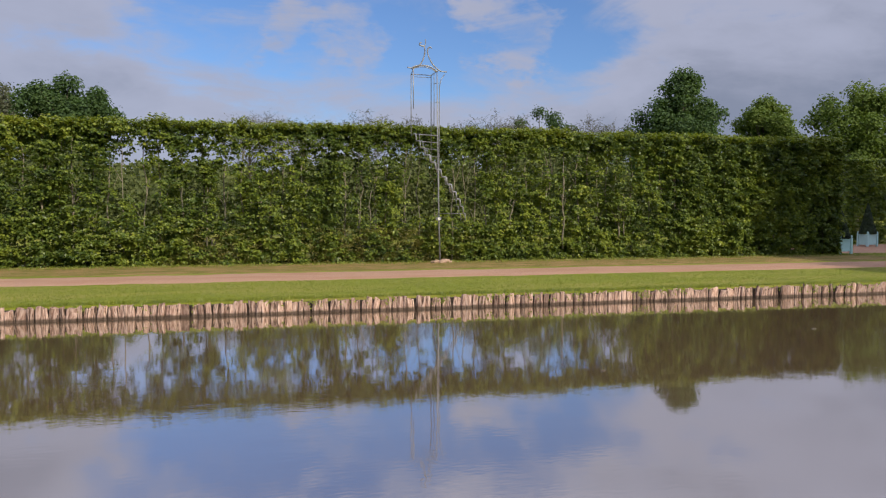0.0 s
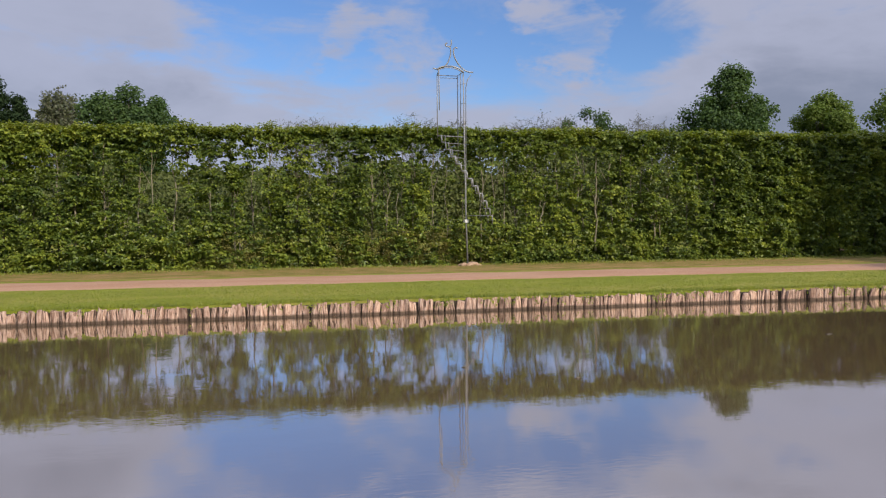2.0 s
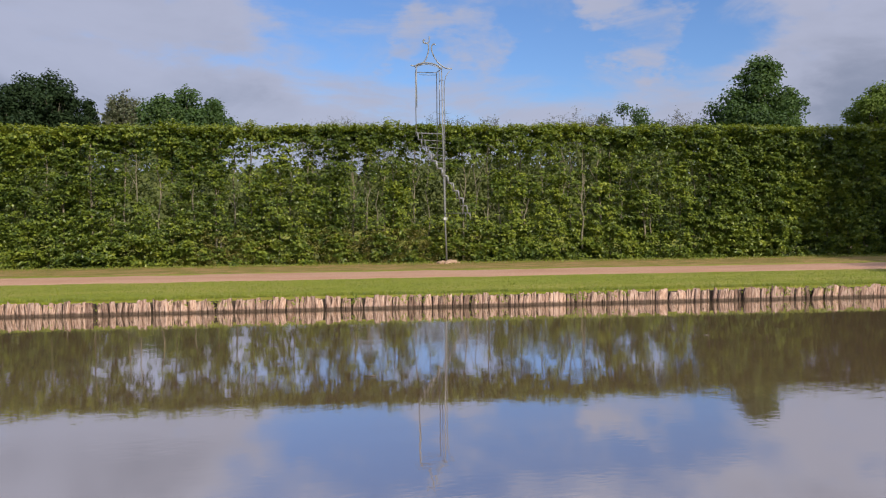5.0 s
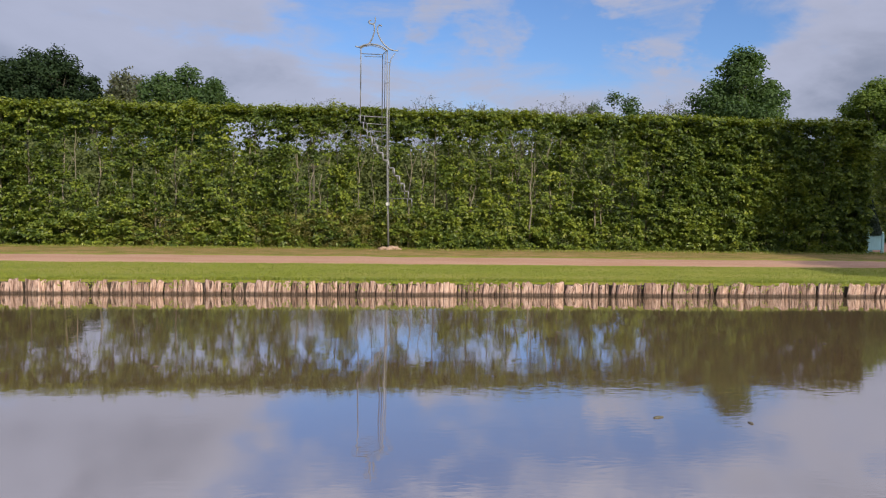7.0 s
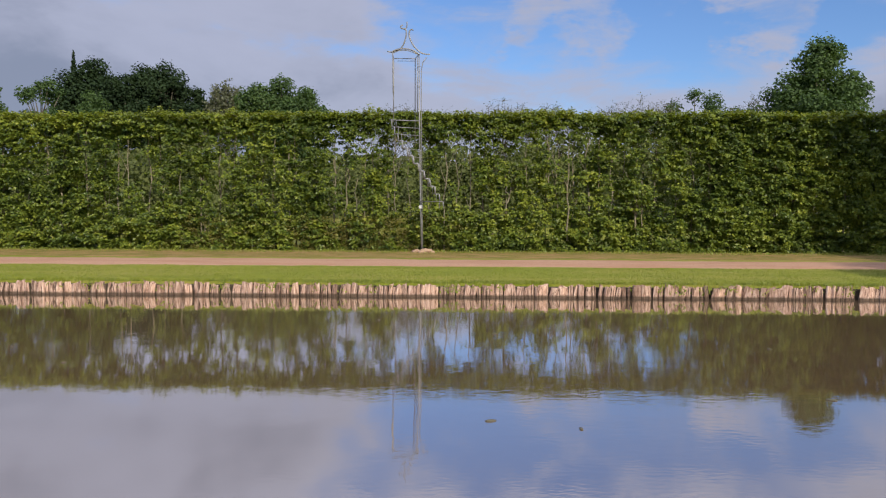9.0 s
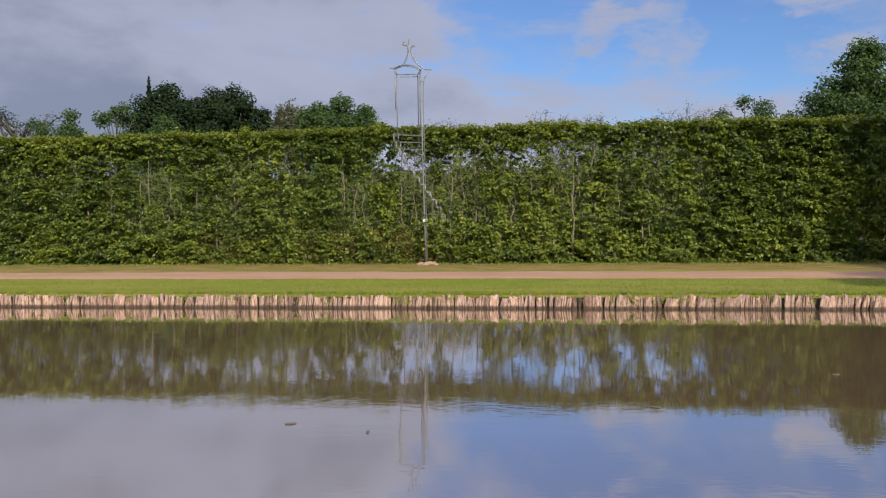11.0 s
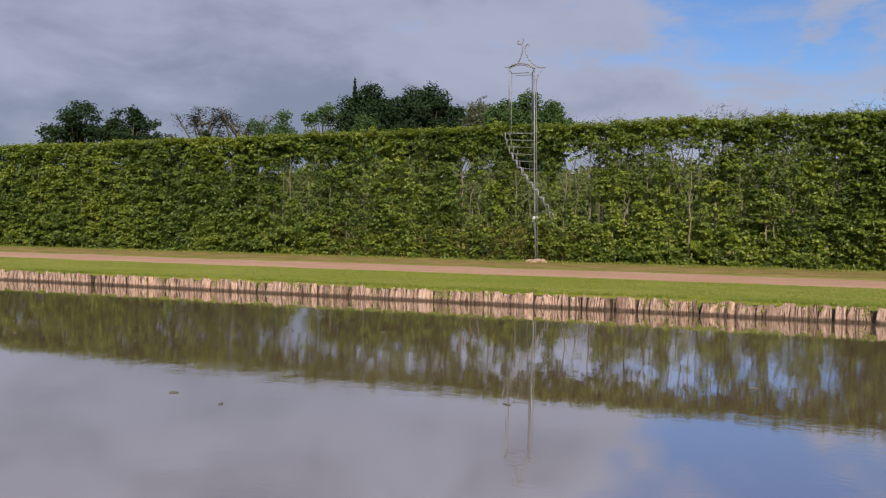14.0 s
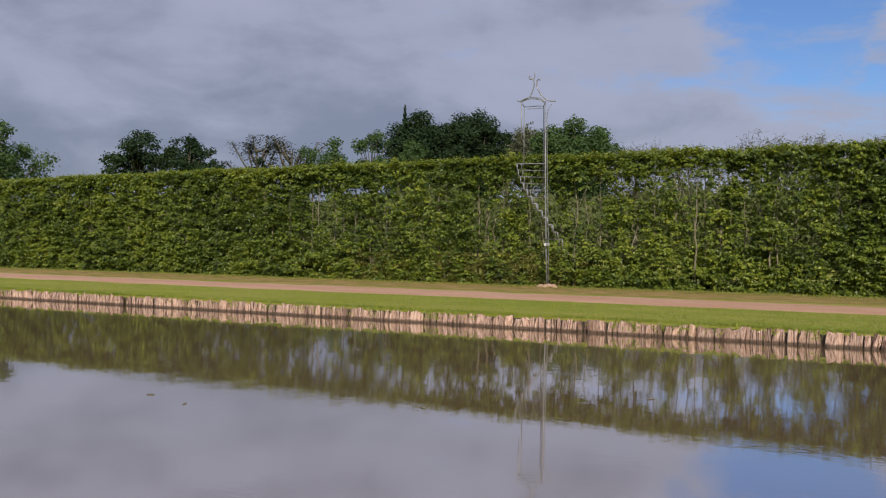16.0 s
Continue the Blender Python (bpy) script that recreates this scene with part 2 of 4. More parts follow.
# weathered split timber, wet at the waterline
def timber(name, across):
    """Split timber: long cracks and pale fibre, each stake in its own tone, dark where the water wets it."""
    m, n = material(name)
    tex = n.add("ShaderNodeTexCoord").outputs["Object"]
    info = n.add("ShaderNodeObjectInfo")
    shift = n.add("ShaderNodeVectorMath", {0: tex, 1: n.add("ShaderNodeCombineXYZ", {0: n.math("MULTIPLY", info.outputs["Random"], 37.0), 1: 0.0, 2: n.math("MULTIPLY", info.outputs["Random"], 11.0)}).outputs[0]}, operation="ADD").outputs[0]
    fibre = n.add("ShaderNodeMapping", {"Vector": shift, "Scale": (across * 1.25, across * 0.5, 2.4)}).outputs[0]
    streak = n.noise(fibre, 2.2, 5, 0.7, 0.5)
    crack = n.noise(n.add("ShaderNodeMapping", {"Vector": shift, "Scale": (across * 1.6, across * 0.6, 1.3)}).outputs[0], 1.7, 3, 0.6, 0.8)
    knots = n.noise(n.add("ShaderNodeMapping", {"Vector": shift, "Scale": (across * 0.6, across * 0.6, 6.0)}).outputs[0], 1.0, 4, 0.6)
    col = n.ramp(streak, [(0.30, (0.17, 0.105, 0.075)), (0.43, (0.42, 0.28, 0.21)), (0.53, (0.66, 0.49, 0.395)), (0.68, (0.84, 0.70, 0.60))])
    col = n.mix(n.smooth(crack, 0.44, 0.36, 0.0, 0.9), col, (0.045, 0.027, 0.018, 1))
    tone = n.ramp(info.outputs["Random"], [(0.0, (0.36, 0.32, 0.30)), (0.14, (0.53, 0.48, 0.46)), (0.6, (0.66, 0.61, 0.585)), (1.0, (0.76, 0.685, 0.635))])
    col = n.mix(1.0, col, tone, "MULTIPLY")
    col = n.mix(n.smooth(knots, 0.58, 0.72, 0, 0.45), col, (0.15, 0.105, 0.06, 1))
    wz = n.add("ShaderNodeSeparateXYZ", {0: n.add("ShaderNodeNewGeometry").outputs["Position"]}).outputs[2]
    wet = n.smooth(n.math("ADD", wz, n.math("MULTIPLY", n.math("SUBTRACT", knots, 0.5), 0.06)), 0.078, 0.02, 0.0, 0.9)
    col = n.mix(wet, col, (0.05, 0.034, 0.022, 1))
    finish(n, col, 0.85, n.math("ADD", streak, n.smooth(crack, 0.34, 0.44)), 0.02, spec=0.25)
    return m


TIMBER = timber("weathered_timber", 1.7)
FAR_TIMBER = timber("weathered_timber_row", 13.0)

SOIL, n = material("dark_bank_soil")
pos = n.add("ShaderNodeNewGeometry").outputs["Position"]
f = n.noise(pos, 14, 5, 0.7)
finish(n, n.ramp(f, [(0.3, (0.028, 0.02, 0.013)), (0.7, (0.075, 0.055, 0.035))]), 0.95, f, 0.03)

STEEL, n = material("galvanised_steel")
pos = n.add("ShaderNodeNewGeometry").outputs["Position"]
f = n.noise(pos, 9, 5, 0.65)
finish(n, n.ramp(f, [(0.3, (0.16, 0.162, 0.17)), (0.7, (0.28, 0.28, 0.28))]), n.smooth(f, 0.3, 0.7, 0.4, 0.6), f, 0.002, metal=0.45)

STONE, n = material("tan_stone")
pos = n.add("ShaderNodeNewGeometry").outputs["Position"]
f = n.noise(pos, 11, 6, 0.65)
finish(n, n.ramp(f, [(0.3, (0.22, 0.13, 0.08)), (0.7, (0.46, 0.32, 0.22))]), 0.9, f, 0.02)

PALE_METAL, n = material("pale_zinc")
pos = n.add("ShaderNodeNewGeometry").outputs["Position"]
f = n.noise(pos, 14, 4, 0.6)
finish(n, n.ramp(f, [(0.3, (0.52, 0.52, 0.50)), (0.7, (0.68, 0.67, 0.64))]), 0.55, f, 0.002, metal=0.15)

PAINT, n = material("pale_turquoise_paint")
pos = n.add("ShaderNodeNewGeometry").outputs["Position"]
f = n.noise(n.add("ShaderNodeMapping", {"Vector": pos, "Scale": (9, 9, 1.5)}).outputs[0], 2.0, 5, 0.6)
finish(n, n.ramp(f, [(0.25, (0.38, 0.60, 0.57)), (0.75, (0.48, 0.70, 0.67))]), 0.6, f, 0.002)


# ---------------------------------------------------------------- mesh tools
def mesh_of(name, verts, faces, mats, smooth=False):
    """A mesh from arrays: faces of one size, four or three corners each."""
    verts, faces = np.asarray(verts, np.float32), np.asarray(faces, np.int32)
    me = bpy.data.meshes.new(name)
    k = faces.shape[1]
    me.vertices.add(len(verts))
    me.vertices.foreach_set("co", verts.ravel())
    me.loops.add(faces.size)
    me.loops.foreach_set("vertex_index", faces.ravel())
    me.polygons.add(len(faces))
    me.polygons.foreach_set("loop_start", np.arange(0, faces.size, k, dtype=np.int32))
    me.polygons.foreach_set("use_smooth", np.full(len(faces), smooth))
    me.update(calc_edges=True)
    me.materials.append(mats)
    return me


def part_np(name, verts, faces, mat, parent=None, label="", kind="", smooth=False):
    ob = new(name, mesh_of(name, verts, faces, mat, smooth))
    if parent is not None:
        ob.parent = parent
    return tagged(ob, label=label, kind=kind)


def part(name, bm, mat, parent=None, label="", smooth=False):
    me = bpy.data.meshes.new(name)
    bm.to_mesh(me)
    bm.free()
    if smooth:
        me.polygons.foreach_set("use_smooth", [True] * len(me.polygons))
    me.materials.append(mat)
    ob = new(name, me)
    if parent is not None:
        ob.parent = parent
    return tagged(ob, label=label)


def empty(name, at=(0, 0, 0), turn=0.0):
    ob = new(name)
    ob.matrix_basis = pose(*at, 0, 0, turn)
    return ob


def unit(v):
    return v / np.maximum(np.linalg.norm(v, axis=-1, keepdims=True), 1e-9)


def tube(points, radii, sides=6):
    """Vertices and quads of a round bar along points, with capped ends left as small cones."""
    pts = np.asarray(points, float)
    radii = np.broadcast_to(np.asarray(radii, float), (len(pts),))
    tang = unit(np.gradient(pts, axis=0))
    ref = np.array([0.0, 0.0, 1.0]) if abs(tang[0][2]) < 0.8 else np.array([1.0, 0.0, 0.0])
    vs = []
    u = np.cross(tang[0], ref)
    for p, t, r in zip(pts, tang, radii):
        u = unit(u - t * np.dot(u, t))
        v = np.cross(t, u)
        a = np.linspace(0, 2 * math.pi, sides, endpoint=False)
        vs.append(p + r * (np.cos(a)[:, None] * u + np.sin(a)[:, None] * v))
    verts = np.concatenate(vs)
    fs = []
    for i in range(len(pts) - 1):
        for j in range(sides):
            k = (j + 1) % sides
            fs.append((i * sides + j, i * sides + k, (i + 1) * sides + k, (i + 1) * sides + j))
    c0, c1 = len(verts), len(verts) + 1
    verts = np.concatenate([verts, pts[:1] - tang[:1] * 0.3 * radii[0], pts[-1:] + tang[-1:] * 0.3 * radii[-1]])
    e = (len(pts) - 1) * sides
    for j in range(0, sides, 2):
        fs.append((c0, (j + 2) % sides, j + 1, j))
        fs.append((c1, e + j, e + j + 1, e + (j + 2) % sides))
    return verts, np.array(fs)


def join(pieces):
    vs, fs, at = [], [], 0
    for v, f in pieces:
        vs.append(v)
        fs.append(f + at)
        at += len(v)
    return np.concatenate(vs), np.concatenate(fs)


def leaves(centre, normal, axis, length, width):
    """Folded four-cornered leaves, one quad each."""
    n_ = unit(normal)
    a = unit(axis - n_ * np.sum(axis * n_, axis=1, keepdims=True))
    b = np.cross(n_, a)
    L, W = length[:, None], width[:, None]
    v = np.stack([centre - a * L * 0.5, centre + b * W * 0.5 + n_ * W * 0.18 - a * L * 0.06, centre + a * L * 0.5, centre - b * W * 0.5 + n_ * W * 0.18 - a * L * 0.06], axis=1)
    return v.reshape(-1, 3), np.arange(len(centre) * 4).reshape(-1, 4)


def box(bm, x0, x1, y0, y1, z0, z1, bevel=0.0):
    m = Matrix.LocRotScale(((x0 + x1) / 2, (y0 + y1) / 2, (z0 + z1) / 2), None, (x1 - x0, y1 - y0, z1 - z0))
    r = bmesh.ops.create_cube(bm, size=1, matrix=m)
    if bevel:
        es = list({e for v in r["verts"] for e in v.link_edges})
        bmesh.ops.bevel(bm, geom=es, offset=bevel, segments=2, affect="EDGES")


def fnoise(x, y, z=0.0):
    return noise.noise(Vector((x, y, z)))


# ---------------------------------------------------------------- ground, water, path
BANK, NEAR = 14.69, 1.2
XL, XR = -70.0, 30.0


def ground_z(x, y):
    if NEAR < y < BANK and XL < x < XR:
        return -0.9
    if y >= BANK:
        base = 0.245 - 0.135 * min(1, max(0, (y - BANK) / 8.0)) ** 0.7
        return base + 0.012 * fnoise(x * 0.6, y * 0.6) * (1 if y < 60 else 0)
    return 0.3


gx = sorted({-4000, -1200, -400, -180, XL - 0.02, XL, XR, XR + 0.02, 180, 400, 1200, 4000} | {round(-60 + 1.0 * i, 2) for i in range(141)})
gy = sorted({-4000, -1000, -300, -100, -40, -15, -4, NEAR - 0.02, NEAR, 8.0, BANK - 0.02, BANK, 45, 60, 90, 140, 220, 400, 900, 2000, 4500} | {round(BANK + 0.4 + 0.6 * i, 2) for i in range(42)})
gv = [(x, y, ground_z(x, y)) for y in gy for x in gx]
W_ = len(gx)
gf = [(j * W_ + i, j * W_ + i + 1, (j + 1) * W_ + i + 1, (j + 1) * W_ + i) for j in range(len(gy) - 1) for i in range(W_ - 1)]
ground = part_np("ground", gv, gf, GRASS, kind="structure", smooth=True, label="short mown lawn and grass reaching to the distance")
tagged(ground, category="lawn")

bm = bmesh.new()
box(bm, XL - 0.01, XR + 0.01, NEAR - 0.01, BANK - 0.005, -0.3, 0.0)
water = tagged(part("water", bm, WATER), "calm muddy brown pond water with faint ripples", "water", kind="structure")


def strip(name, x0, x1, near, far, step, wob, lift, mat, label):
    """A flat strip with a worn, uneven edge, laid on the ground."""
    xs = np.arange(x0, x1 + step / 2, step)
    v, f = [], []
    rows = 7
    for i, x in enumerate(xs):
        a = near + wob * (fnoise(x * 0.7, 3.1) + 0.6 * fnoise(x * 3.1, 7.7) + 0.4 * fnoise(x * 9.0, 1.7))
        b = far + wob * (fnoise(x * 0.6, 13.1) + 0.7 * fnoise(x * 2.7, 17.7) + 0.5 * fnoise(x * 8.0, 5.7))
        for k in range(rows):
            y = a + (b - a) * k / (rows - 1)
            z = ground_z(x, y) + (lift if 0 < k < rows - 1 else -0.02)
            v.append((x, y, z))
        if i:
            for k in range(rows - 1):
                p0 = (i - 1) * rows + k
                f.append((p0, p0 + rows, p0 + rows + 1, p0 + 1))
    return tagged(part_np(name, v, f, mat, kind="structure", label=label), category="path")


strip("path", -60, 62, 19.7, 22.85, 0.25, 0.24, 0.035, PATH, "beaten pinkish gravel path along the pond")
strip("worn_verge", -60, 25.2, 22.9, 27.3, 0.25, 0.12, 0.012, DRY_GRASS, "thin dry olive grass verge at the hedge foot")
strip("gravel_court", 25.6, 60, 26.9, 35.4, 0.5, 0.15, 0.03, PATH, "pinkish gravel court at the end of the hedge")

# ---------------------------------------------------------------- hedge
HX0, HX1, HY0, HY1 = -32.0, 24.7, 26.7, 27.95
HZ0 = 0.1


def hedge_top(x):
    return 4.70 + 0.0035 * x + 0.09 * fnoise(x * 0.42, 2.2) + 0.07 * fnoise(x * 1.3, 8.2) + 0.04 * fnoise(x * 3.7, 5.2)


# x, z, half width, half height, thinning
THIN = [(-2.8, 3.9, 0.5, 0.55, 0.95), (-0.3, 4.0, 0.45, 0.5, 0.95), (-2.2, 3.1, 0.6, 0.5, 0.8), (1.0, 3.9, 0.8, 0.6, 0.9), (2.2, 3.4, 1.0, 0.8, 0.85), (2.1, 4.2, 0.6, 0.35, 0.9),
        (5.6, 3.9, 0.9, 0.5, 0.92), (4.2, 3.2, 0.7, 0.7, 0.75), (8.7, 3.0, 0.5, 0.5, 0.85), (9.7, 3.9, 0.6, 0.4, 0.85), (11.6, 4.2, 0.8, 0.35, 0.85), (12.9, 3.8, 0.8, 0.5, 0.75),
        (15.2, 4.1, 0.6, 0.5, 0.85), (16.4, 3.4, 0.4, 0.5, 0.7), (-0.3, 0.85, 0.45, 0.35, 0.9), (4.3, 1.1, 0.6, 0.4, 0.8), (6.2, 1.0, 0.6, 0.35, 0.85)]


def ease(v, lo, hi):
    t = min(1.0, max(0.0, (v - lo) / (hi - lo)))
    return t * t * (3 - 2 * t)


def density(x, z):
    """How full the hedge is: solid at the foot and the clipped top, with tall narrow gaps between the plants."""
    open_part = max(0.5, ease(x, -10.0, -3.5)) * (1 - ease(x, 15.8, 18.2))
    body = ease(z, 0.95, 1.8) * (1 - 0.85 * ease(z, 3.75, 4.25))
    column = 0.85 * fnoise(x * 1.45, z * 0.24, 40.0) + 0.8 * fnoise(x * 3.6, z * 0.5, 41.0) + 0.25 * fnoise(x * 0.35, z * 0.3, 43.0)
    gap = ease(column, -0.16, 0.10)
    d = 1.0 - open_part * body * (0.22 + 0.74 * gap)
    d *= 1.0 - 0.25 * open_part * max(0.0, fnoise(x * 0.9, z * 0.7, 4.0) * 2)
    for cx, cz, sx, sz, s in THIN:
        d *= 1 - 0.88 * s * math.exp(-((x - cx) / (0.62 * sx)) ** 2 - ((z - cz) / sz) ** 2)
    d *= 0.84 + 0.6 * fnoise(x * 1.6, z * 1.6, 9.0)
    d *= 1 - 0.4 * ease(-fnoise(x * 2.3, z * 2.5, 11.0), 0.08, 0.25)
    if z > 4.42:
        d = max(d, 0.85)
    return max(0.015, min(1.0, d))


def spray_leaves(origin, out, count, reach, size, seed, droop=0.25):
    """Leafy twigs: from each origin a short twig along out, with leaves on both sides."""
    g = np.random.default_rng(seed)
    m = len(origin)
    along = g.random((m, count, 1)) * reach
    side = unit(np.cross(out, np.array([0.0, 0.0, 1.0])) + 1e-6)
    lateral = g.normal(0, 0.085, (m, count, 1)) * (reach / 0.3)
    c = origin[:, None] + out[:, None] * along + side[:, None] * lateral + g.normal(0, 0.03, (m, count, 3)) * (reach / 0.3)
    c[..., 2] -= droop * along[..., 0] ** 2 / reach
    nrm = out[:, None] * 0.55 + np.array([0, 0, 0.8]) + g.normal(0, 0.42, (m, count, 3))
    ax = out[:, None] * 0.7 + side[:, None] * np.sign(lateral) * 0.7 + np.array([0, 0, -0.45]) + g.normal(0, 0.3, (m, count, 3))
    L = size * (0.65 + 0.7 * g.random(m * count))
    return c.reshape(-1, 3), nrm.reshape(-1, 3), ax.reshape(-1, 3), L


def hedge_sprays(count, x0, x1, y0, y1, dens, top, seed):
    g = random.Random(seed)
    org, out = [], []
    while len(org) < count:
        x, z = g.uniform(x0, x1), g.uniform(HZ0, 4.86)
        if g.random() > dens(x, z) or z > top(x):
            continue
        relief = 0.24 * fnoise(x * 1.1, z * 1.3, 1.0) + 0.24 * fnoise(x * 3.0, z * 3.4, 2.0)
        relief += 0.24 * fnoise(x * 2.1, z * 0.45, 7.0)
        if fnoise(x * 2.3, z * 2.5, 11.0) < -0.12:
            relief += 0.42
        u = g.random()
        if u < 0.60:
            y, d = y0 + 0.16 + relief + 0.28 * g.random() ** 2, (g.gauss(0, 0.55), -1.0, g.gauss(0.1, 0.35))
        elif u < 0.82:
            y, d = g.uniform(y0 + 0.3, y1 - 0.2), (g.gauss(0, 1), g.gauss(0, 1), g.gauss(0.2, 0.4))
        else:
            y, d = y1 - 0.15 - relief - 0.25 * g.random() ** 2, (g.gauss(0, 0.55), 1.0, g.gauss(0.1, 0.35))
        org.append((x, y, z))
        out.append(d)
    return np.array(org), unit(np.array(out))


def end_sprays(count, seed):
    """Twigs on the clipped end of the hedge."""
    g = random.Random(seed)
    o, d = [], []
    for _ in range(count):
        z, y = g.uniform(HZ0, 4.8), g.uniform(HY0 + 0.1, HY1)
        o.append((HX1 - 0.22 + 0.12 * fnoise(y * 2, z * 1.5, 3.0) - 0.25 * g.random() ** 2, y, z))
        d.append((1.0, g.gauss(0, 0.5), g.gauss(0.1, 0.35)))
    return np.array(o), unit(np.array(d))


hedge = tagged(empty("hornbeam_hedge", ((HX0 + HX1) / 2, (HY0 + HY1) / 2, HZ0)), "tall clipped green hornbeam hedge, thin in places with bare stems showing", "hedge")
HB = np.array(hedge.location)
o_, d_ = hedge_sprays(33000, HX0, HX1, HY0, HY1, density, hedge_top, 3)
o2_, d2_ = end_sprays(1100, 4)
o_, d_ = np.concatenate([o_, o2_]), np.concatenate([d_, d2_])
c, nr, ax, L = spray_leaves(o_, d_, 16, 0.26, 0.102, 5)
keep = c[:, 2] > HZ0 + 0.0
v, f = leaves(c[keep] - HB, nr[keep], ax[keep], L[keep], L[keep] * 0.78)
part_np("foliage", v, f, HEDGE_LEAF, hedge, kind="stuff", label="green hornbeam leaves on short twigs")

# young growth on the clipped top
g = random.Random(8)
org, out = [], []
for i in range(6500):
    x = g.uniform(HX0, HX1)
    bush = max(0.0, fnoise(x * 0.8, 5.0) + 0.5 * fnoise(x * 2.9, 6.0))
    lift = 0.12 + (0.55 * bush * g.random() ** 1.6 if -4 < x < 9 else 0.25 * bush * g.random())
    org.append((x, g.uniform(HY0 + 0.02, HY1 - 0.1), hedge_top(x) - 0.16 + lift * g.random()))
    out.append((g.gauss(0, 0.5), g.gauss(-0.15, 0.4), 0.9))
c, nr, ax, L = spray_leaves(np.array(org), unit(np.array(out)), 10, 0.24, 0.10, 15, 0.0)
v, f = leaves(c - HB, nr, ax, L, L * 0.66)
part_np("top_growth", v, f, YOUNG_LEAF, hedge, kind="stuff", label="bright yellow-green young shoots on the clipped top")


# thin olive growth at the foot where the hedge is gappy
org, out = [], []
for i in range(900):
    x = g.gauss(5.2, 1.5) if g.random() < 0.75 else g.gauss(-0.4, 0.8)
    org.append((x, HY0 + 0.02 + 0.3 * g.random(), HZ0 + 1.15 * g.random() ** 1.3))
    out.append((g.gauss(0, 0.6), -0.6, g.gauss(0.7, 0.35)))
c, nr, ax, L = spray_leaves(np.array(org), unit(np.array(out)), 12, 0.26, 0.062, 16, 0.1)
keep = c[:, 2] > HZ0
v, f = leaves(c[keep] - HB, nr[keep], ax[keep], L[keep], L[keep] * 0.6)
part_np("low_growth", v, f, OLIVE_LEAF, hedge, kind="stuff", label="sparse dry olive shoots at the hedge foot")


def stem_path(x, y, z0, z1, wander, seed):
    g = random.Random(seed)
    k = 9
    return [(x + wander * fnoise(i * 0.5, seed * 1.7) * (i / k) ** 0.5 * 2, y + wander * fnoise(i * 0.5, seed * 3.3 + 9), z0 + (z1 - z0) * i / k) for i in range(k + 1)]


g = random.Random(21)
x, i = HX0 + 0.4, 0
stem_x = []
while x < HX1 - 0.2:
    stem_x.append((x, g.uniform(27.1, 27.45), 0.0, g.uniform(3.9, 4.6), g.uniform(0.022, 0.042)))
    x += g.uniform(0.35, 0.75)
stem_x += [(12.2, 26.86, 0.4, 3.75, 0.034), (11.55, 26.9, 2.3, 3.9, 0.026), (14.5, 26.85, 0.8, 2.4, 0.03), (14.75, 26.9, 0.6, 2.6, 0.024), (2.62, 27.0, 1.2, 4.0, 0.026),
           (4.6, 26.92, 0.3, 3.3, 0.022), (4.95, 26.9, 0.3, 2.6, 0.022), (5.5, 27.0, 0.5, 3.9, 0.026), (10.1, 26.85, 1.3, 2.4, 0.03), (-0.5, 27.0, 0.3, 3.2, 0.034), (-0.35, 26.95, 0.1, 1.0, 0.03)]
for i, (x, y, z0, z1, r) in enumerate(stem_x):
    z0 = HZ0 + z0 - (0.05 if z0 == 0 else 0)
    main = stem_path(x, y, z0, z1, 0.10, i)
    pieces = [tube(main, np.linspace(r, r * 0.45, len(main)), 6)]
    for k in range(g.randint(3, 6)):
        a = main[g.randint(3, 8)]
        t = g.uniform(-1, 1)
        ln = g.uniform(0.35, 0.9)
        b = [(a[0] + t * 0.6 * ln * s, a[1] + g.uniform(-0.2, 0.2) * ln * s, a[2] + ln * s * (0.8 + 0.2 * s)) for s in (0, 0.35, 0.7, 1.0)]
        pieces.append(tube(b, np.linspace(r * 0.45, r * 0.15, 4), 4))
    v, f = join(pieces)
    part_np("stem", v - HB, f, STEM, hedge, smooth=True, label="bare pale grey-brown stem" if i == 0 else "")

# the second hedge behind the court
hedge2 = tagged(empty("hornbeam_hedge", (44, 36.3, HZ0)), "clipped green hornbeam hedge beyond a pinkish gravel court", "hedge")
HB2 = np.array(hedge2.location)
g = random.Random(31)
org, out = [], []
for i in range(15000):
    x, z, u = g.uniform(26, 64), g.uniform(HZ0, 4.6), g.random()
    if u < 0.8:
        y = 35.7 + 0.2 * fnoise(x * 1.2, z * 1.3, 6.0) + 0.8 * g.random() ** 2
        d = (g.gauss(0, 0.5), -1.0, g.gauss(0.1, 0.35))
    else:
        y, z, d = g.uniform(35.6, 36.9), 4.55 + 0.1 * g.random(), (g.gauss(0, 0.5), g.gauss(-0.2, 0.4), 0.9)
    org.append((x, y, z))
    out.append(d)
c, nr, ax, L = spray_leaves(np.array(org), unit(np.array(out)), 11, 0.30, 0.14, 35)
v, f = leaves(c - HB2, nr, ax, L, L * 0.7)
part_np("foliage", v, f, HEDGE_LEAF, hedge2, kind="stuff")
for k in range(18):
    main = stem_path(27 + 2.0 * k, 36.4, HZ0 - 0.05, 4.2, 0.1, 200 + k)
    v, f = tube(main, np.linspace(0.05, 0.02, len(main)), 6)
    part_np("stem", v - HB2, f, STEM, hedge2, smooth=True)


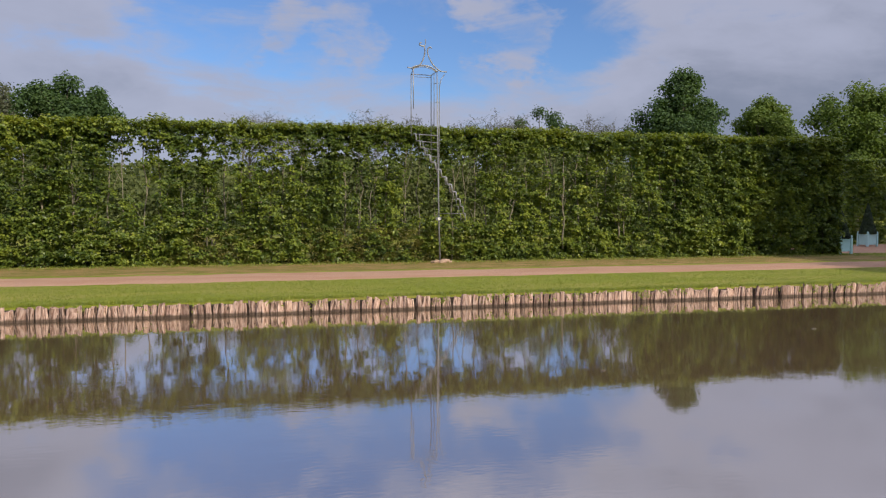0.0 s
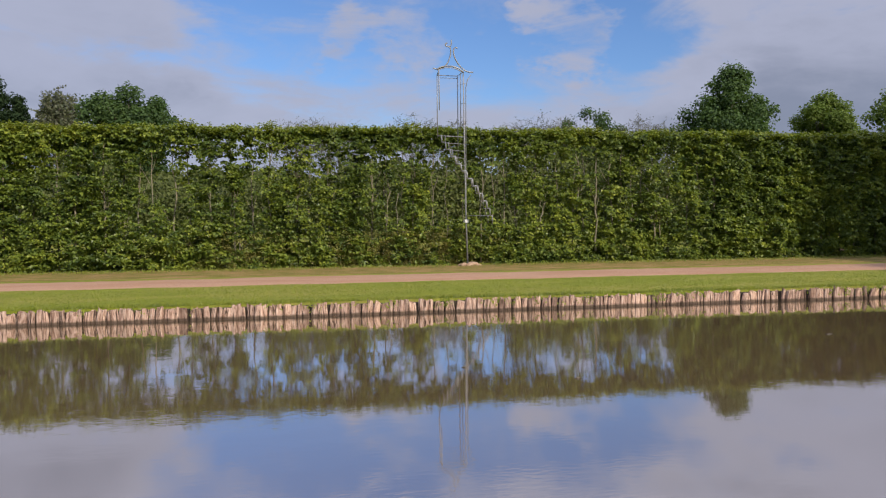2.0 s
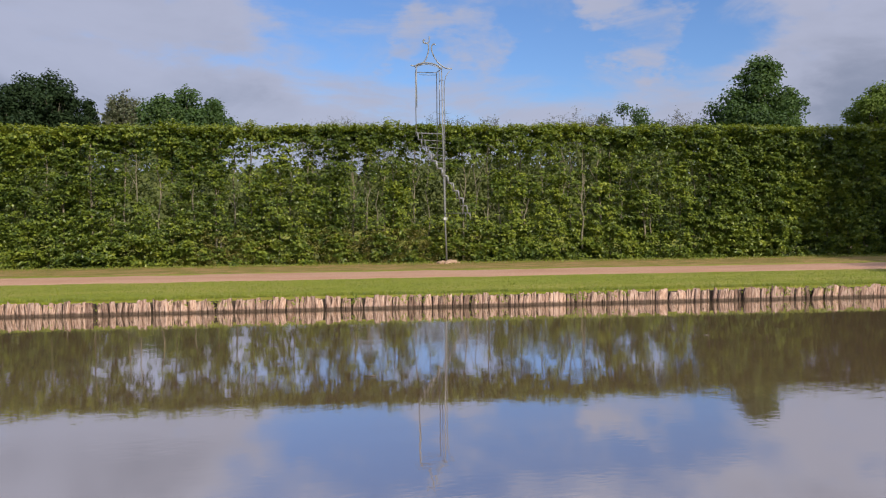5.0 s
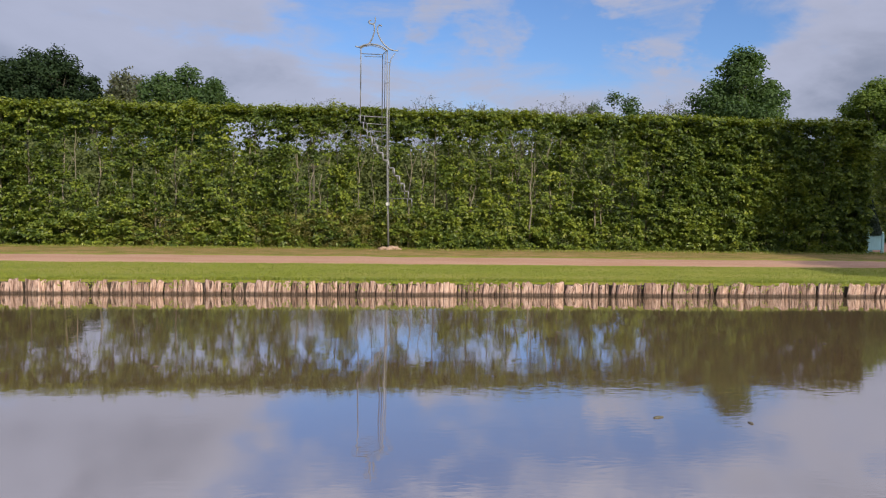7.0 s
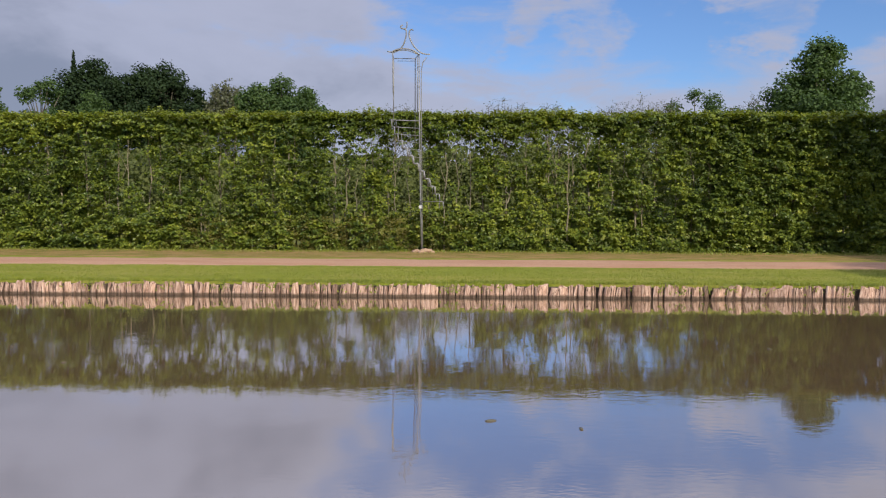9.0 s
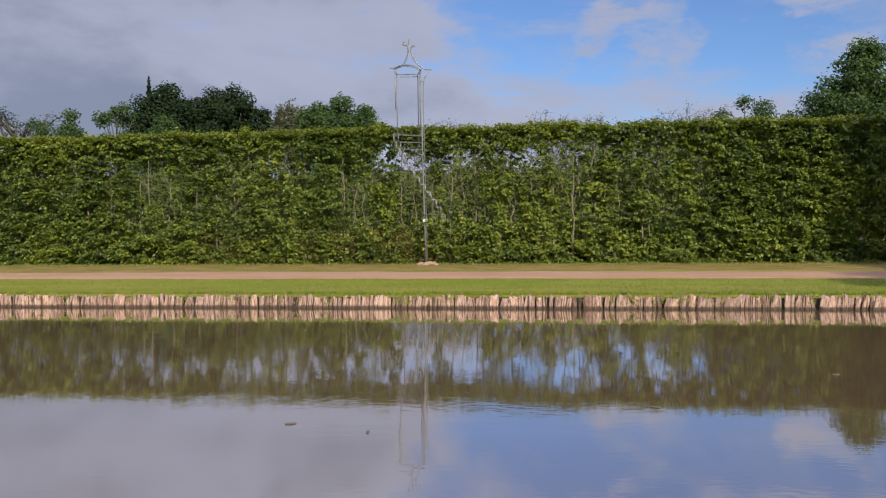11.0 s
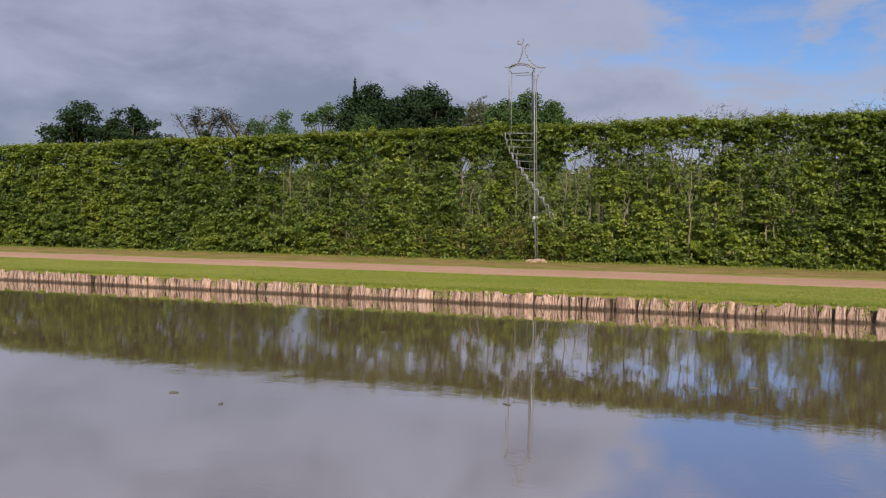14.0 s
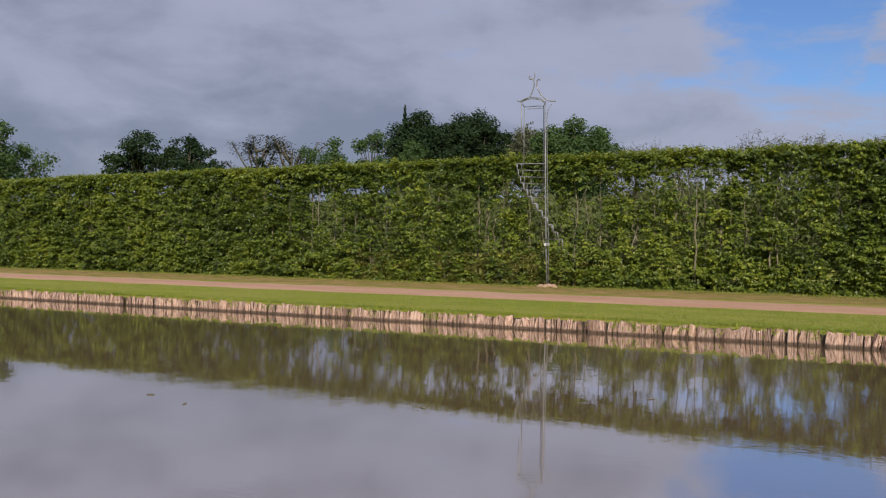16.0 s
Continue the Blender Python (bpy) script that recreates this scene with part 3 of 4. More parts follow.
# ---------------------------------------------------------------- trees
def tree(label, x, y, h, width, base, blobs, count, leaf, mat, seed, flat=1.0, hollow=0.55, peak=0.0, name="tree", lean=0.0):
    """A broad tree: tapered trunk, limbs to leafy clumps, and a crown of many leaves with gaps."""
    g = np.random.default_rng(seed)
    root = tagged(empty(name, (x, y, 0.1)), label, "tree")
    top = h - 0.1
    cz, rz, rx = (top + base) / 2, (top - base) / 2, width / 2
    cen, rad = [], []
    for i in range(int(blobs * 1.7)):
        d = unit(g.normal(0, 1, 3))
        q = g.random() ** 0.45
        s = max(0.35, 1 - peak * max(0.0, d[2] * q))
        r = (0.11 + 0.15 * g.random()) * min(rx, rz * 1.2)
        far_out = 1.0 + (0.14 * g.random() if g.random() < 0.3 else 0.0)
        p = np.array([d[0] * (rx - 0.7 * r) * q * s * far_out + lean * d[2], d[1] * (rx - 0.7 * r) * q * s * far_out, cz + d[2] * (rz - r * 0.8) * q * min(far_out, 1.06)])
        cen.append(p)
        rad.append(r)
    cen.append(np.array([lean, 0, top - 0.14 * h * 0.5]))
    rad.append(0.2 * min(rx, rz))
    cen, rad = np.array(cen), np.array(rad)
    th = max(0.12, h * 0.022)
    tp = [(0.15 * th * math.sin(s * 5 + seed), 0.1 * th * math.cos(s * 4), s * (base + (top - base) * 0.62)) for s in np.linspace(0, 1, 8)]
    v, f = tube(tp, np.linspace(th, th * 0.3, 8) * np.array([1.35, 1.05, 1, 1, 1, 1, 1, 1]), 10)
    part_np("trunk", v, f, BARK, root, smooth=True)
    for p in cen:
        s = min(0.95, max(0.3, (p[2] - 0.25 * rz) / (base + (top - base) * 0.62) * 0.8))
        a = np.array([0, 0, s * (base + (top - base) * 0.62)])
        mid = (a + p) / 2 + np.array([0, 0, -0.06 * h * 0.5])
        v, f = tube([a, mid, p], [th * 0.34, th * 0.2, th * 0.06], 6)
        part_np("limb", v, f, BARK, root, smooth=True)
    pick = g.choice(len(cen), count, p=rad ** 2 / np.sum(rad ** 2))
    d = unit(g.normal(0, 1, (count, 3)))
    d[:, 2] = np.abs(d[:, 2]) * np.where(g.random(count) < 0.68, 1, -1)
    rr = np.where(g.random((count, 1)) < 0.3, g.random((count, 1)) ** 0.5 * 0.8, hollow + (1.08 - hollow) * g.random((count, 1)) ** 0.6)
    c = cen[pick] + d * rr * rad[pick][:, None] * np.array([1.1, 1.1, flat])
    c += g.normal(0, leaf * 0.5, c.shape)
    nrm = d * 0.7 + np.array([0, 0, 0.6]) + g.normal(0, 0.5, c.shape)
    L = leaf * (0.6 + 0.8 * g.random(count))
    v, f = leaves(c, nrm, g.normal(0, 1, c.shape) + np.array([0, 0, -0.4]), L, L * 0.72)
    part_np("crown", v, f, mat, root, kind="stuff")
    return root


def twiggy(label, x, y, h, width, base, twigs, seed, mat=None, leaf=0.12, per=5):
    """A sparse tree of fine upright twigs with small pale leaves."""
    g = np.random.default_rng(seed)
    root = tagged(empty("tree", (x, y, 0.1)), label, "tree")
    th = h * 0.013
    v, f = tube([(0, 0, 0), (0.05, 0, h * 0.3), (0, 0.05, h * 0.6), (0, 0, h * 0.85)], [th, th * 0.8, th * 0.55, th * 0.2], 8)
    part_np("trunk", v, f, BARK, root, smooth=True)
    ps, lc = [], []
    for i in range(twigs):
        a = g.random() * 2 * math.pi
        r = width / 2 * math.sqrt(g.random())
        hz = base + (h - base) * (1 - (r / (width / 2)) ** 2 * 0.55) * (0.55 + 0.45 * g.random())
        e = np.array([r * math.cos(a), r * math.sin(a), hz])
        s = np.array([0, 0, max(0.2 * h, hz * (0.5 + 0.35 * g.random()))])
        m = (s + e) / 2 + np.array([r * math.cos(a) * 0.2, r * math.sin(a) * 0.2, -0.03 * h])
        ps.append(tube([s, m, e], [th * 0.11, th * 0.07, th * 0.04], 4))
        for k in range(8):
            t = 0.25 + 0.75 * g.random()
            b = m + (e - m) * t
            tip = b + np.array([g.normal(0, 0.06), g.normal(0, 0.06), 0.02 + 0.05 * g.random()]) * width
            ps.append(tube([b, (b + tip) / 2 + g.normal(0, 0.008 * width, 3), tip], [th * 0.08, th * 0.06, th * 0.03], 3 + 1))
            for _ in range(per // 3 + 1):
                lc.append(b + (tip - b) * (0.3 + 0.8 * g.random()) + g.normal(0, width * 0.012, 3))
    v, f = join(ps)
    part_np("branchwork", v, f, BARK, root, kind="stuff")
    lc = np.array(lc)
    L = leaf * (0.6 + 0.8 * g.random(len(lc)))
    v, f = leaves(lc, g.normal(0, 1, lc.shape), g.normal(0, 1, lc.shape), L, L * 0.7)
    part_np("crown", v, f, mat or PALE_LEAF, root, kind="stuff")
    return root


tree("leafy green lime tree rising behind the hedge", 28.3, 44.5, 10.9, 7.9, 2.0, 66, 42000, 0.19, OAK_LEAF, 41, peak=0.5, hollow=0.35)
tree("rounded green tree behind the hedge", 53.2, 68.0, 13.7, 8.6, 2.5, 46, 34000, 0.25, LIGHT_LEAF, 42, peak=0.3)
tree("broad light green tree behind the court", 52.2, 55.0, 12.8, 10.4, 1.5, 56, 38000, 0.25, LIGHT_LEAF, 43, peak=0.2)
tree("light green tree beyond the court", 63.0, 56.0, 12.0, 11.0, 1.5, 48, 26000, 0.22, LIGHT_LEAF, 44)
tree("small rounded green tree behind the hedge", 28.0, 67.0, 11.6, 6.8, 2.5, 34, 18000, 0.2, OAK_LEAF, 45)
tree("low green tree behind the hedge", 32.0, 69.0, 10.3, 6.2, 2.0, 26, 12000, 0.2, OAK_LEAF, 46)
tree("wide round-topped green tree in the distance", -24.0, 140.0, 24.3, 18.0, 7.0, 60, 30000, 0.5, OAK_LEAF, 47, peak=-0.1)
tree("large dark green tree in the distance", -84.0, 195.0, 37.5, 26.0, 7.0, 64, 34000, 0.68, DARK_LEAF, 48, peak=0.25)
tree("dark green tree in the distance", -66.0, 195.0, 37.0, 22.0, 8.0, 54, 24000, 0.68, DARK_LEAF, 49, peak=0.2)
tree("dark green tree in the distance", -73.5, 200.0, 37.0, 26.0, 7.0, 56, 26000, 0.68, DARK_LEAF, 149, peak=0.1)
spire = tagged(empty("conifer", (-92.5, 202.0, 0.1)), "pointed dark conifer in the distance", "tree")
v, f = tube([(0, 0, 0), (0, 0, 20), (0, 0, 40.5)], [0.4, 0.3, 0.05], 8)
part_np("trunk", v, f, BARK, spire, smooth=True)
g = np.random.default_rng(50)
t = 1 - np.sqrt(g.random(5000))
a = g.random(5000) * 2 * math.pi
r = (0.15 + 2.6 * (1 - t)) * (0.45 + 0.55 * g.random(5000)) * (0.75 + 0.25 * np.sin(t * 70))
c = np.stack([r * np.cos(a), r * np.sin(a), 22 + 19 * t], axis=1)
L = g.uniform(0.35, 0.7, 5000)
v, f = leaves(c, np.array([0, 0, 0.6]) + g.normal(0, 0.6, c.shape), g.normal(0, 1, c.shape), L, L * 0.6)
part_np("crown", v, f, DARK_LEAF, spire, kind="stuff")
tree("dark drooping conifer in the distance", -56.0, 190.0, 28.5, 9.0, 12.0, 16, 5000, 0.6, DARK_LEAF, 51, peak=0.5, name="conifer")
tree("loose-crowned oak in the distance", -99.0, 108.0, 22.2, 15.0, 9.0, 30, 7000, 0.5, DARK_LEAF, 52, flat=0.6)
tree("loose-crowned oak in the distance", -86.5, 108.0, 20.5, 12.0, 8.0, 26, 6500, 0.5, DARK_LEAF, 53, flat=0.7)
tree("green tree with hanging boughs beyond the hedge", -67.5, 58.0, 15.2, 12.0, 4.5, 30, 8500, 0.34, OAK_LEAF, 54, flat=0.7)
for k, (tx, ty, th_, tw) in enumerate([(-83, 150, 24.6, 15), (-73, 150, 25.4, 11), (-66, 155, 24.0, 13), (-91, 150, 23.2, 13), (-118, 150, 21.4, 9), (-125, 150, 22.6, 6), (-112, 160, 22.5, 10)]):
    tree("low dark green tree in the distance", tx, ty, th_, tw, 8.0, 18, 5200, 0.5, OAK_LEAF if k < 4 else DARK_LEAF, 60 + k)
twiggy("sparse tree just coming into leaf in the distance", -40.0, 160.0, 27.0, 10.5, 12, 320, 70, leaf=0.5, per=11)


def cedar(label, x, y, h, reach, bias, seed, fill):
    """A flat-topped cedar: bare rising limbs that end in thin level plates of needles."""
    g = np.random.default_rng(seed)
    root = tagged(empty("cedar", (x, y, 0.1)), label, "tree")
    v, f = tube([(0, 0, 0), (0.2, 0, h * 0.3), (0.1 + bias * 0.1 * reach, 0, h * 0.6), (bias * 0.25 * reach, 0, h * 0.86)], [0.8, 0.65, 0.45, 0.15], 8)
    part_np("trunk", v, f, BARK, root, smooth=True)
    cs = []
    for i in range(13):
        s = g.uniform(0.45, 0.84)
        a = np.array([bias * 0.2 * reach * s, 0, h * s])
        dx = g.uniform(-1, 1) + bias * 0.4
        e = a + np.array([dx * reach * g.uniform(0.5, 1), g.uniform(-0.6, 0.6) * reach, (h * 0.97 - a[2]) * g.uniform(0.45, 1.0)])
        m_ = (a + e) / 2 + np.array([0, 0, -0.03 * h])
        v, f = tube([a, m_, e], [0.32, 0.22, 0.08], 5)
        part_np("limb", v, f, BARK, root, smooth=True)
        k = int(fill * g.uniform(0.5, 1.2))
        r = reach * g.uniform(0.22, 0.42)
        d = unit(g.normal(0, 1, (k, 3))) * np.sqrt(g.random((k, 1)))
        cs.append(m_ + (e - m_) * g.uniform(0.3, 1.05, (k, 1)) + d * np.array([r, r, r * 0.06]))
    c = np.concatenate(cs)
    L = g.uniform(0.4, 0.8, len(c))
    v, f = leaves(c, np.array([0, 0, 1]) + g.normal(0, 0.4, c.shape), g.normal(0, 1, c.shape), L, L * 0.5)
    part_np("crown", v, f, CEDAR_LEAF, root, kind="stuff")


cedar("dark flat-topped cedar with layered boughs in the distance", -112.5, 160.0, 28.4, 8.0, -0.2, 121, 210)
cedar("bare-limbed dark cedar in the distance", -103.0, 160.0, 27.4, 9.5, 0.6, 122, 85)
g = random.Random(77)
for k, (az, el, wd) in enumerate([(1.9, 7.35, 6), (5.0, 7.1, 6), (10.2, 7.6, 5.5), (13.4, 7.4, 5), (17.7, 7.4, 5), (19.6, 7.6, 5), (21.0, 7.2, 4), (26.3, 7.3, 5), (28.2, 6.9, 4)]):
    dist = 66.0
    twiggy("sparse pale young tree behind the hedge", dist * math.tan(radians(az)), dist, 1.87 + dist / math.cos(radians(az)) * math.tan(radians(el - 0.42)), wd * 1.35, 6.6, 110, 80 + k, leaf=0.11, per=4)

# woods and thickets behind the hedge
def thicket(name, label, y, x0, x1, height, vary, deep, count, leaf, mat, seed):
    """A long belt of leafy growth with an uneven top, full down to the ground."""
    ob = tagged(empty(name, ((x0 + x1) / 2, y, 0.1)), label, "woods", kind="stuff")
    g = np.random.default_rng(seed)
    wx = g.uniform(x0, x1, count)
    top = height + vary * np.array([fnoise(x * 0.07, seed) + 0.6 * fnoise(x * 0.23, seed + 2.0) + 0.3 * fnoise(x * 0.8, seed + 5.0) for x in wx])
    wy = g.uniform(-deep, deep, count)
    c = np.stack([wx - (x0 + x1) / 2, wy, top * g.random(count) ** 0.85 * (1 - 0.3 * (wy / deep) ** 2)], axis=1)
    L = leaf * g.uniform(0.6, 1.4, count)
    v, f = leaves(c, g.normal(0, 1, c.shape) + np.array([0, -0.8, 0.5]), g.normal(0, 1, c.shape), L, L * 0.8)
    part_np("crown", v, f, mat, ob, kind="stuff")


thicket("far_woods", "low belt of green woods on the horizon", 135, -240, 200, 9.6, 2.4, 12, 110000, 0.95, SHRUB_LEAF, 90)
thicket("shrub_belt", "belt of green shrubs across the lawn behind the hedge", 84, -90, 78, 5.0, 2.4, 3.5, 70000, 0.42, SHRUB_LEAF, 92)

thicket("shrub_row", "row of green shrubs close behind the hedge", 56, 5.0, 46, 6.2, 1.2, 2.2, 30000, 0.30, SHRUB_LEAF, 93)
thicket("shrub_row", "row of green shrubs close behind the hedge", 56, -62, -9, 5.7, 1.2, 2.2, 30000, 0.30, SHRUB_LEAF, 94)

# unseen trees added on the pond's near side to shade hedge end, lawn, court
tree("unseen tall leafy tree added to shade the hedge end", 40.6, 0.5, 27.0, 10.5, 12.0, 46, 42000, 0.6, OAK_LEAF, 95, hollow=0.1)
tree("unseen leafy tree added to shade the lawn", 31.8, 0.4, 15.6, 6.4, 9.6, 24, 13000, 0.5, OAK_LEAF, 97, hollow=0.2)
tree("unseen tall leafy tree added to shade the court and far hedge", 49.5, 2.5, 28.0, 12.0, 12.0, 46, 36000, 0.6, OAK_LEAF, 96, hollow=0.1)


# ---------------------------------------------------------------- steel tower sculpture
tower = tagged(empty("stair_sculpture", (7.25, 26.15, 0.1)), "tall slender galvanised steel folly with a spiral stair and pagoda roof", "sculpture")
TB = np.array(tower.location)


def bar(name, pts, r, label="", sides=8):
    v, f = tube(np.array(pts, float), r, sides)
    return part_np(name, v - TB, f, STEEL, tower, label=label, smooth=True)


def curve(ctrl, k=6):
    """A smooth line through the control points."""
    p = np.array(ctrl, float)
    p = np.concatenate([[2 * p[0] - p[1]], p, [2 * p[-1] - p[-2]]])
    out_ = []
    for i in range(1, len(p) - 2):
        for t in np.linspace(0, 1, k, endpoint=False):
            a, b, c_, d = p[i - 1], p[i], p[i + 1], p[i + 2]
            out_.append(0.5 * (2 * b + (c_ - a) * t + (2 * a - 5 * b + 4 * c_ - d) * t ** 2 + (3 * b - a - 3 * c_ + d) * t ** 3))
    out_.append(p[-2])
    return out_


PX, PY = 7.16, 26.14
pole = bar("pole", [(7.26, 26.15, 0.02), (7.21, 26.15, 1.63), (7.17, 26.14, 3.8), (7.14, 26.14, 6.70)], [0.029, 0.028, 0.024, 0.017])
bar("second_pole", [(7.28, 26.31, 0.02), (7.25, 26.30, 1.6), (7.23, 26.2, 3.8), (7.22, 26.12, 5.4), (7.22, 26.10, 6.15), (7.27, 26.1, 6.4), (7.40, 26.1, 6.58)], 0.014)
bar("back_post", [(7.0, 26.4, 3.65), (7.0, 26.4, 6.6)], 0.016)
bar("back_post", [(6.28, 26.36, 4.46), (6.28, 26.36, 6.6)], 0.016)
bar("hanging_post", [(6.29, 26.05, 5.36), (6.28, 26.05, 6.72)], [0.014, 0.02])
bar("inner_post", [(7.08, 26.3, 4.7), (7.08, 26.3, 6.62)], 0.013)
bar("back_rail", [(6.28, 26.36, 6.58), (7.0, 26.4, 6.58)], 0.014)
bar("back_rail", [(6.40, 26.38, 6.50), (7.0, 26.4, 6.50)], 0.010)
bar("side_rail", [(6.28, 26.05, 6.68), (6.28, 26.36, 6.58)], 0.013)
bar("side_rail", [(7.14, 26.14, 6.68), (7.0, 26.4, 6.58)], 0.013)
for z in (5.62, 6.28):
    bar("tie", [(7.14, 26.14, z), (7.22, 26.1, z)], 0.009)
    bar("tie", [(7.08, 26.3, z), (7.14, 26.14, z)], 0.009)
bar("eave_arch", curve([(6.22, 26.1, 6.73), (6.4, 26.1, 6.82), (6.66, 26.1, 6.85), (6.95, 26.1, 6.79), (7.16, 26.12, 6.66)]), 0.024)
bar("eave_arch", curve([(6.25, 26.1, 6.69), (6.42, 26.1, 6.77), (6.66, 26.1, 6.80), (6.93, 26.1, 6.745), (7.1, 26.12, 6.66)]), 0.014)
bar("roof_ridge", curve([(6.10, 26.12, 6.765), (6.24, 26.13, 6.75), (6.43, 26.14, 6.80), (6.59, 26.15, 6.94), (6.69, 26.15, 7.18), (6.715, 26.15, 7.34), (6.70, 26.15, 7.48), (6.62, 26.15, 7.51), (6.55, 26.15, 7.53), (6.535, 26.15, 7.60), (6.60, 26.15, 7.63)]), 0.022)
bar("finial", curve([(6.62, 26.15, 7.52), (6.70, 26.15, 7.53), (6.735, 26.15, 7.58), (6.74, 26.15, 7.74)]), 0.018)
bar("roof_ridge", curve([(7.50, 26.2, 6.685), (7.34, 26.18, 6.69), (7.19, 26.17, 6.745), (6.99, 26.16, 6.92), (6.86, 26.15, 7.14), (6.81, 26.15, 7.32), (6.83, 26.15, 7.44), (6.90, 26.15, 7.49), (6.95, 26.15, 7.45)]), 0.022)
# spiral stair: rising from the pole's one side round its front to the other
R_STEP, RISE, TURN_STEP = 1.0, 0.243, 10.6


def on_helix(beta, z, r=R_STEP):
    b = radians(beta)
    return (PX + r * math.sin(b), PY - r * math.cos(b), z)


beta, z = 56.0, 1.57
for i in range(12):
    b2 = beta - TURN_STEP
    thick = 0.03 if 1 < i < 9 else 0.02
    bar("riser", [on_helix(beta, z), on_helix(beta - 1.5, z + RISE)], thick, sides=6)
    bar("tread_edge", [on_helix(beta - 1.5, z + RISE), on_helix(b2, z + RISE)], thick, sides=6)
    bar("inner_riser", [on_helix(beta, z, 0.84), on_helix(beta - 1.5, z + RISE, 0.84)], 0.012, sides=6)
    bar("inner_tread_edge", [on_helix(beta - 1.5, z + RISE, 0.84), on_helix(b2, z + RISE, 0.84)], 0.012, sides=6)
    if i == 0 or i > 5:
        bar("tread_bar", [(PX, PY, z + RISE), on_helix(b2 if i > 5 else beta, z + RISE, 0.99)], 0.013, sides=6)
    beta, z = b2, z + RISE
bar("landing_rail", [on_helix(beta, z), (6.28, 26.36, z)], 0.015)
bar("landing_rail", [on_helix(beta, z), (PX, PY, z)], 0.015)
bm = bmesh.new()
box(bm, 7.155, 7.285, 26.08, 26.34, 1.575, 1.685, 0.012)
bmesh.ops.translate(bm, vec=-Vector(TB), verts=bm.verts)
part("clamp_box", bm, PALE_METAL, pole, "small pale metal clamp")

g = random.Random(12)
for k, (sx, sy, s) in enumerate([(7.08, 26.0, 0.14), (7.36, 25.98, 0.17), (7.5, 26.1, 0.15), (7.22, 25.9, 0.10), (7.62, 26.02, 0.09), (6.98, 26.1, 0.09)]):
    bm = bmesh.new()
    bmesh.ops.create_icosphere(bm, subdivisions=3, radius=s)
    for v_ in bm.verts:
        q = v_.co * 7
        v_.co *= 1 + 0.25 * fnoise(q.x + k * 9, q.y, q.z)
        v_.co.z *= 0.6
    st = part("stone", bm, STONE, smooth=True)
    st.location = (sx, sy, 0.1 + s * 0.3)
    st.rotation_euler = (0, 0, g.uniform(0, 6))
    tagged(st, "rough tan stone at the foot of the steel pole", "stone", "stones at the pole")


# ---------------------------------------------------------------- planters at the court
def planter(x, y, turn):
    ob = tagged(empty("planter_box", (x, y, 0.125), turn), "pale turquoise wooden planter box on the gravel", "planter", "planter boxes")
    s, h = 0.30, 0.68
    for a in range(4):
        bm = bmesh.new()
        box(bm, -s + 0.05, s - 0.05, -s - 0.012, -s + 0.02, 0.10, h - 0.06, 0.004)
        bmesh.ops.rotate(bm, matrix=Matrix.Rotation(a * math.pi / 2, 3, "Z"), verts=bm.verts)
        pn = part("panel", bm, PAINT, ob)
        for z0 in (0.10, h - 0.13):
            bm = bmesh.new()
            box(bm, -s + 0.05, s - 0.05, -s - 0.03, -s - 0.013, z0, z0 + 0.07, 0.004)
            bmesh.ops.rotate(bm, matrix=Matrix.Rotation(a * math.pi / 2, 3, "Z"), verts=bm.verts)
            part("rail", bm, PAINT, ob)
        bm = bmesh.new()
        box(bm, -s - 0.045, -s + 0.045, -s - 0.045, -s + 0.045, 0.0, h, 0.006)
        bmesh.ops.rotate(bm, matrix=Matrix.Rotation(a * math.pi / 2, 3, "Z"), verts=bm.verts)
        post = part("corner_post", bm, PAINT, ob)
        bm = bmesh.new()
        bmesh.ops.create_uvsphere(bm, u_segments=12, v_segments=8, radius=0.05, matrix=Matrix.Translation((-s, -s, h + 0.04)))
        bmesh.ops.rotate(bm, matrix=Matrix.Rotation(a * math.pi / 2, 3, "Z"), verts=bm.verts)
        part("finial", bm, PAINT, post, smooth=True)
    bm = bmesh.new()
    box(bm, -s + 0.03, s - 0.03, -s + 0.03, s - 0.03, h - 0.18, h - 0.08)
    part("soil", bm, SOIL, ob, "dark potting soil")
    return ob


def topiary(x, y, h, w_, seed):
    ob = tagged(empty("cone_topiary", (x, y, 0.73)), "dark green clipped cone of yew in the planter", "topiary", "clipped cones")
    g = np.random.default_rng(seed)
    m = 7000
    t = 1 - np.sqrt(g.random(m))
    a = g.random(m) * 2 * math.pi
    r = (w_ / 2) * (1 - t) * (0.75 + 0.25 * g.random(m)) + 0.02
    c = np.stack([r * np.cos(a), r * np.sin(a), 0.05 + t * h], axis=1)
    nrm = np.stack([np.cos(a), np.sin(a), 0.5 + 0 * a], axis=1) + g.normal(0, 0.5, (m, 3))
    L = g.uniform(0.05, 0.1, m)
    v, f = leaves(c, nrm, g.normal(0, 1, (m, 3)), L, L * 0.6)
    part_np("foliage", v, f, YEW_LEAF, ob, kind="stuff")
    v, f = tube([(0, 0, -0.14), (0, 0, h * 0.4), (0, 0, h * 0.85)], [0.05, 0.04, 0.01], 8)
    part_np("trunk", v, f, BARK, ob)


for px, py, pt, th_ in ((31.5, 32.4, 3, 1.55), (25.08, 27.25, 3, 1.3)):
    planter(px, py, pt)
    topiary(px, py, th_, 0.80, int(px))

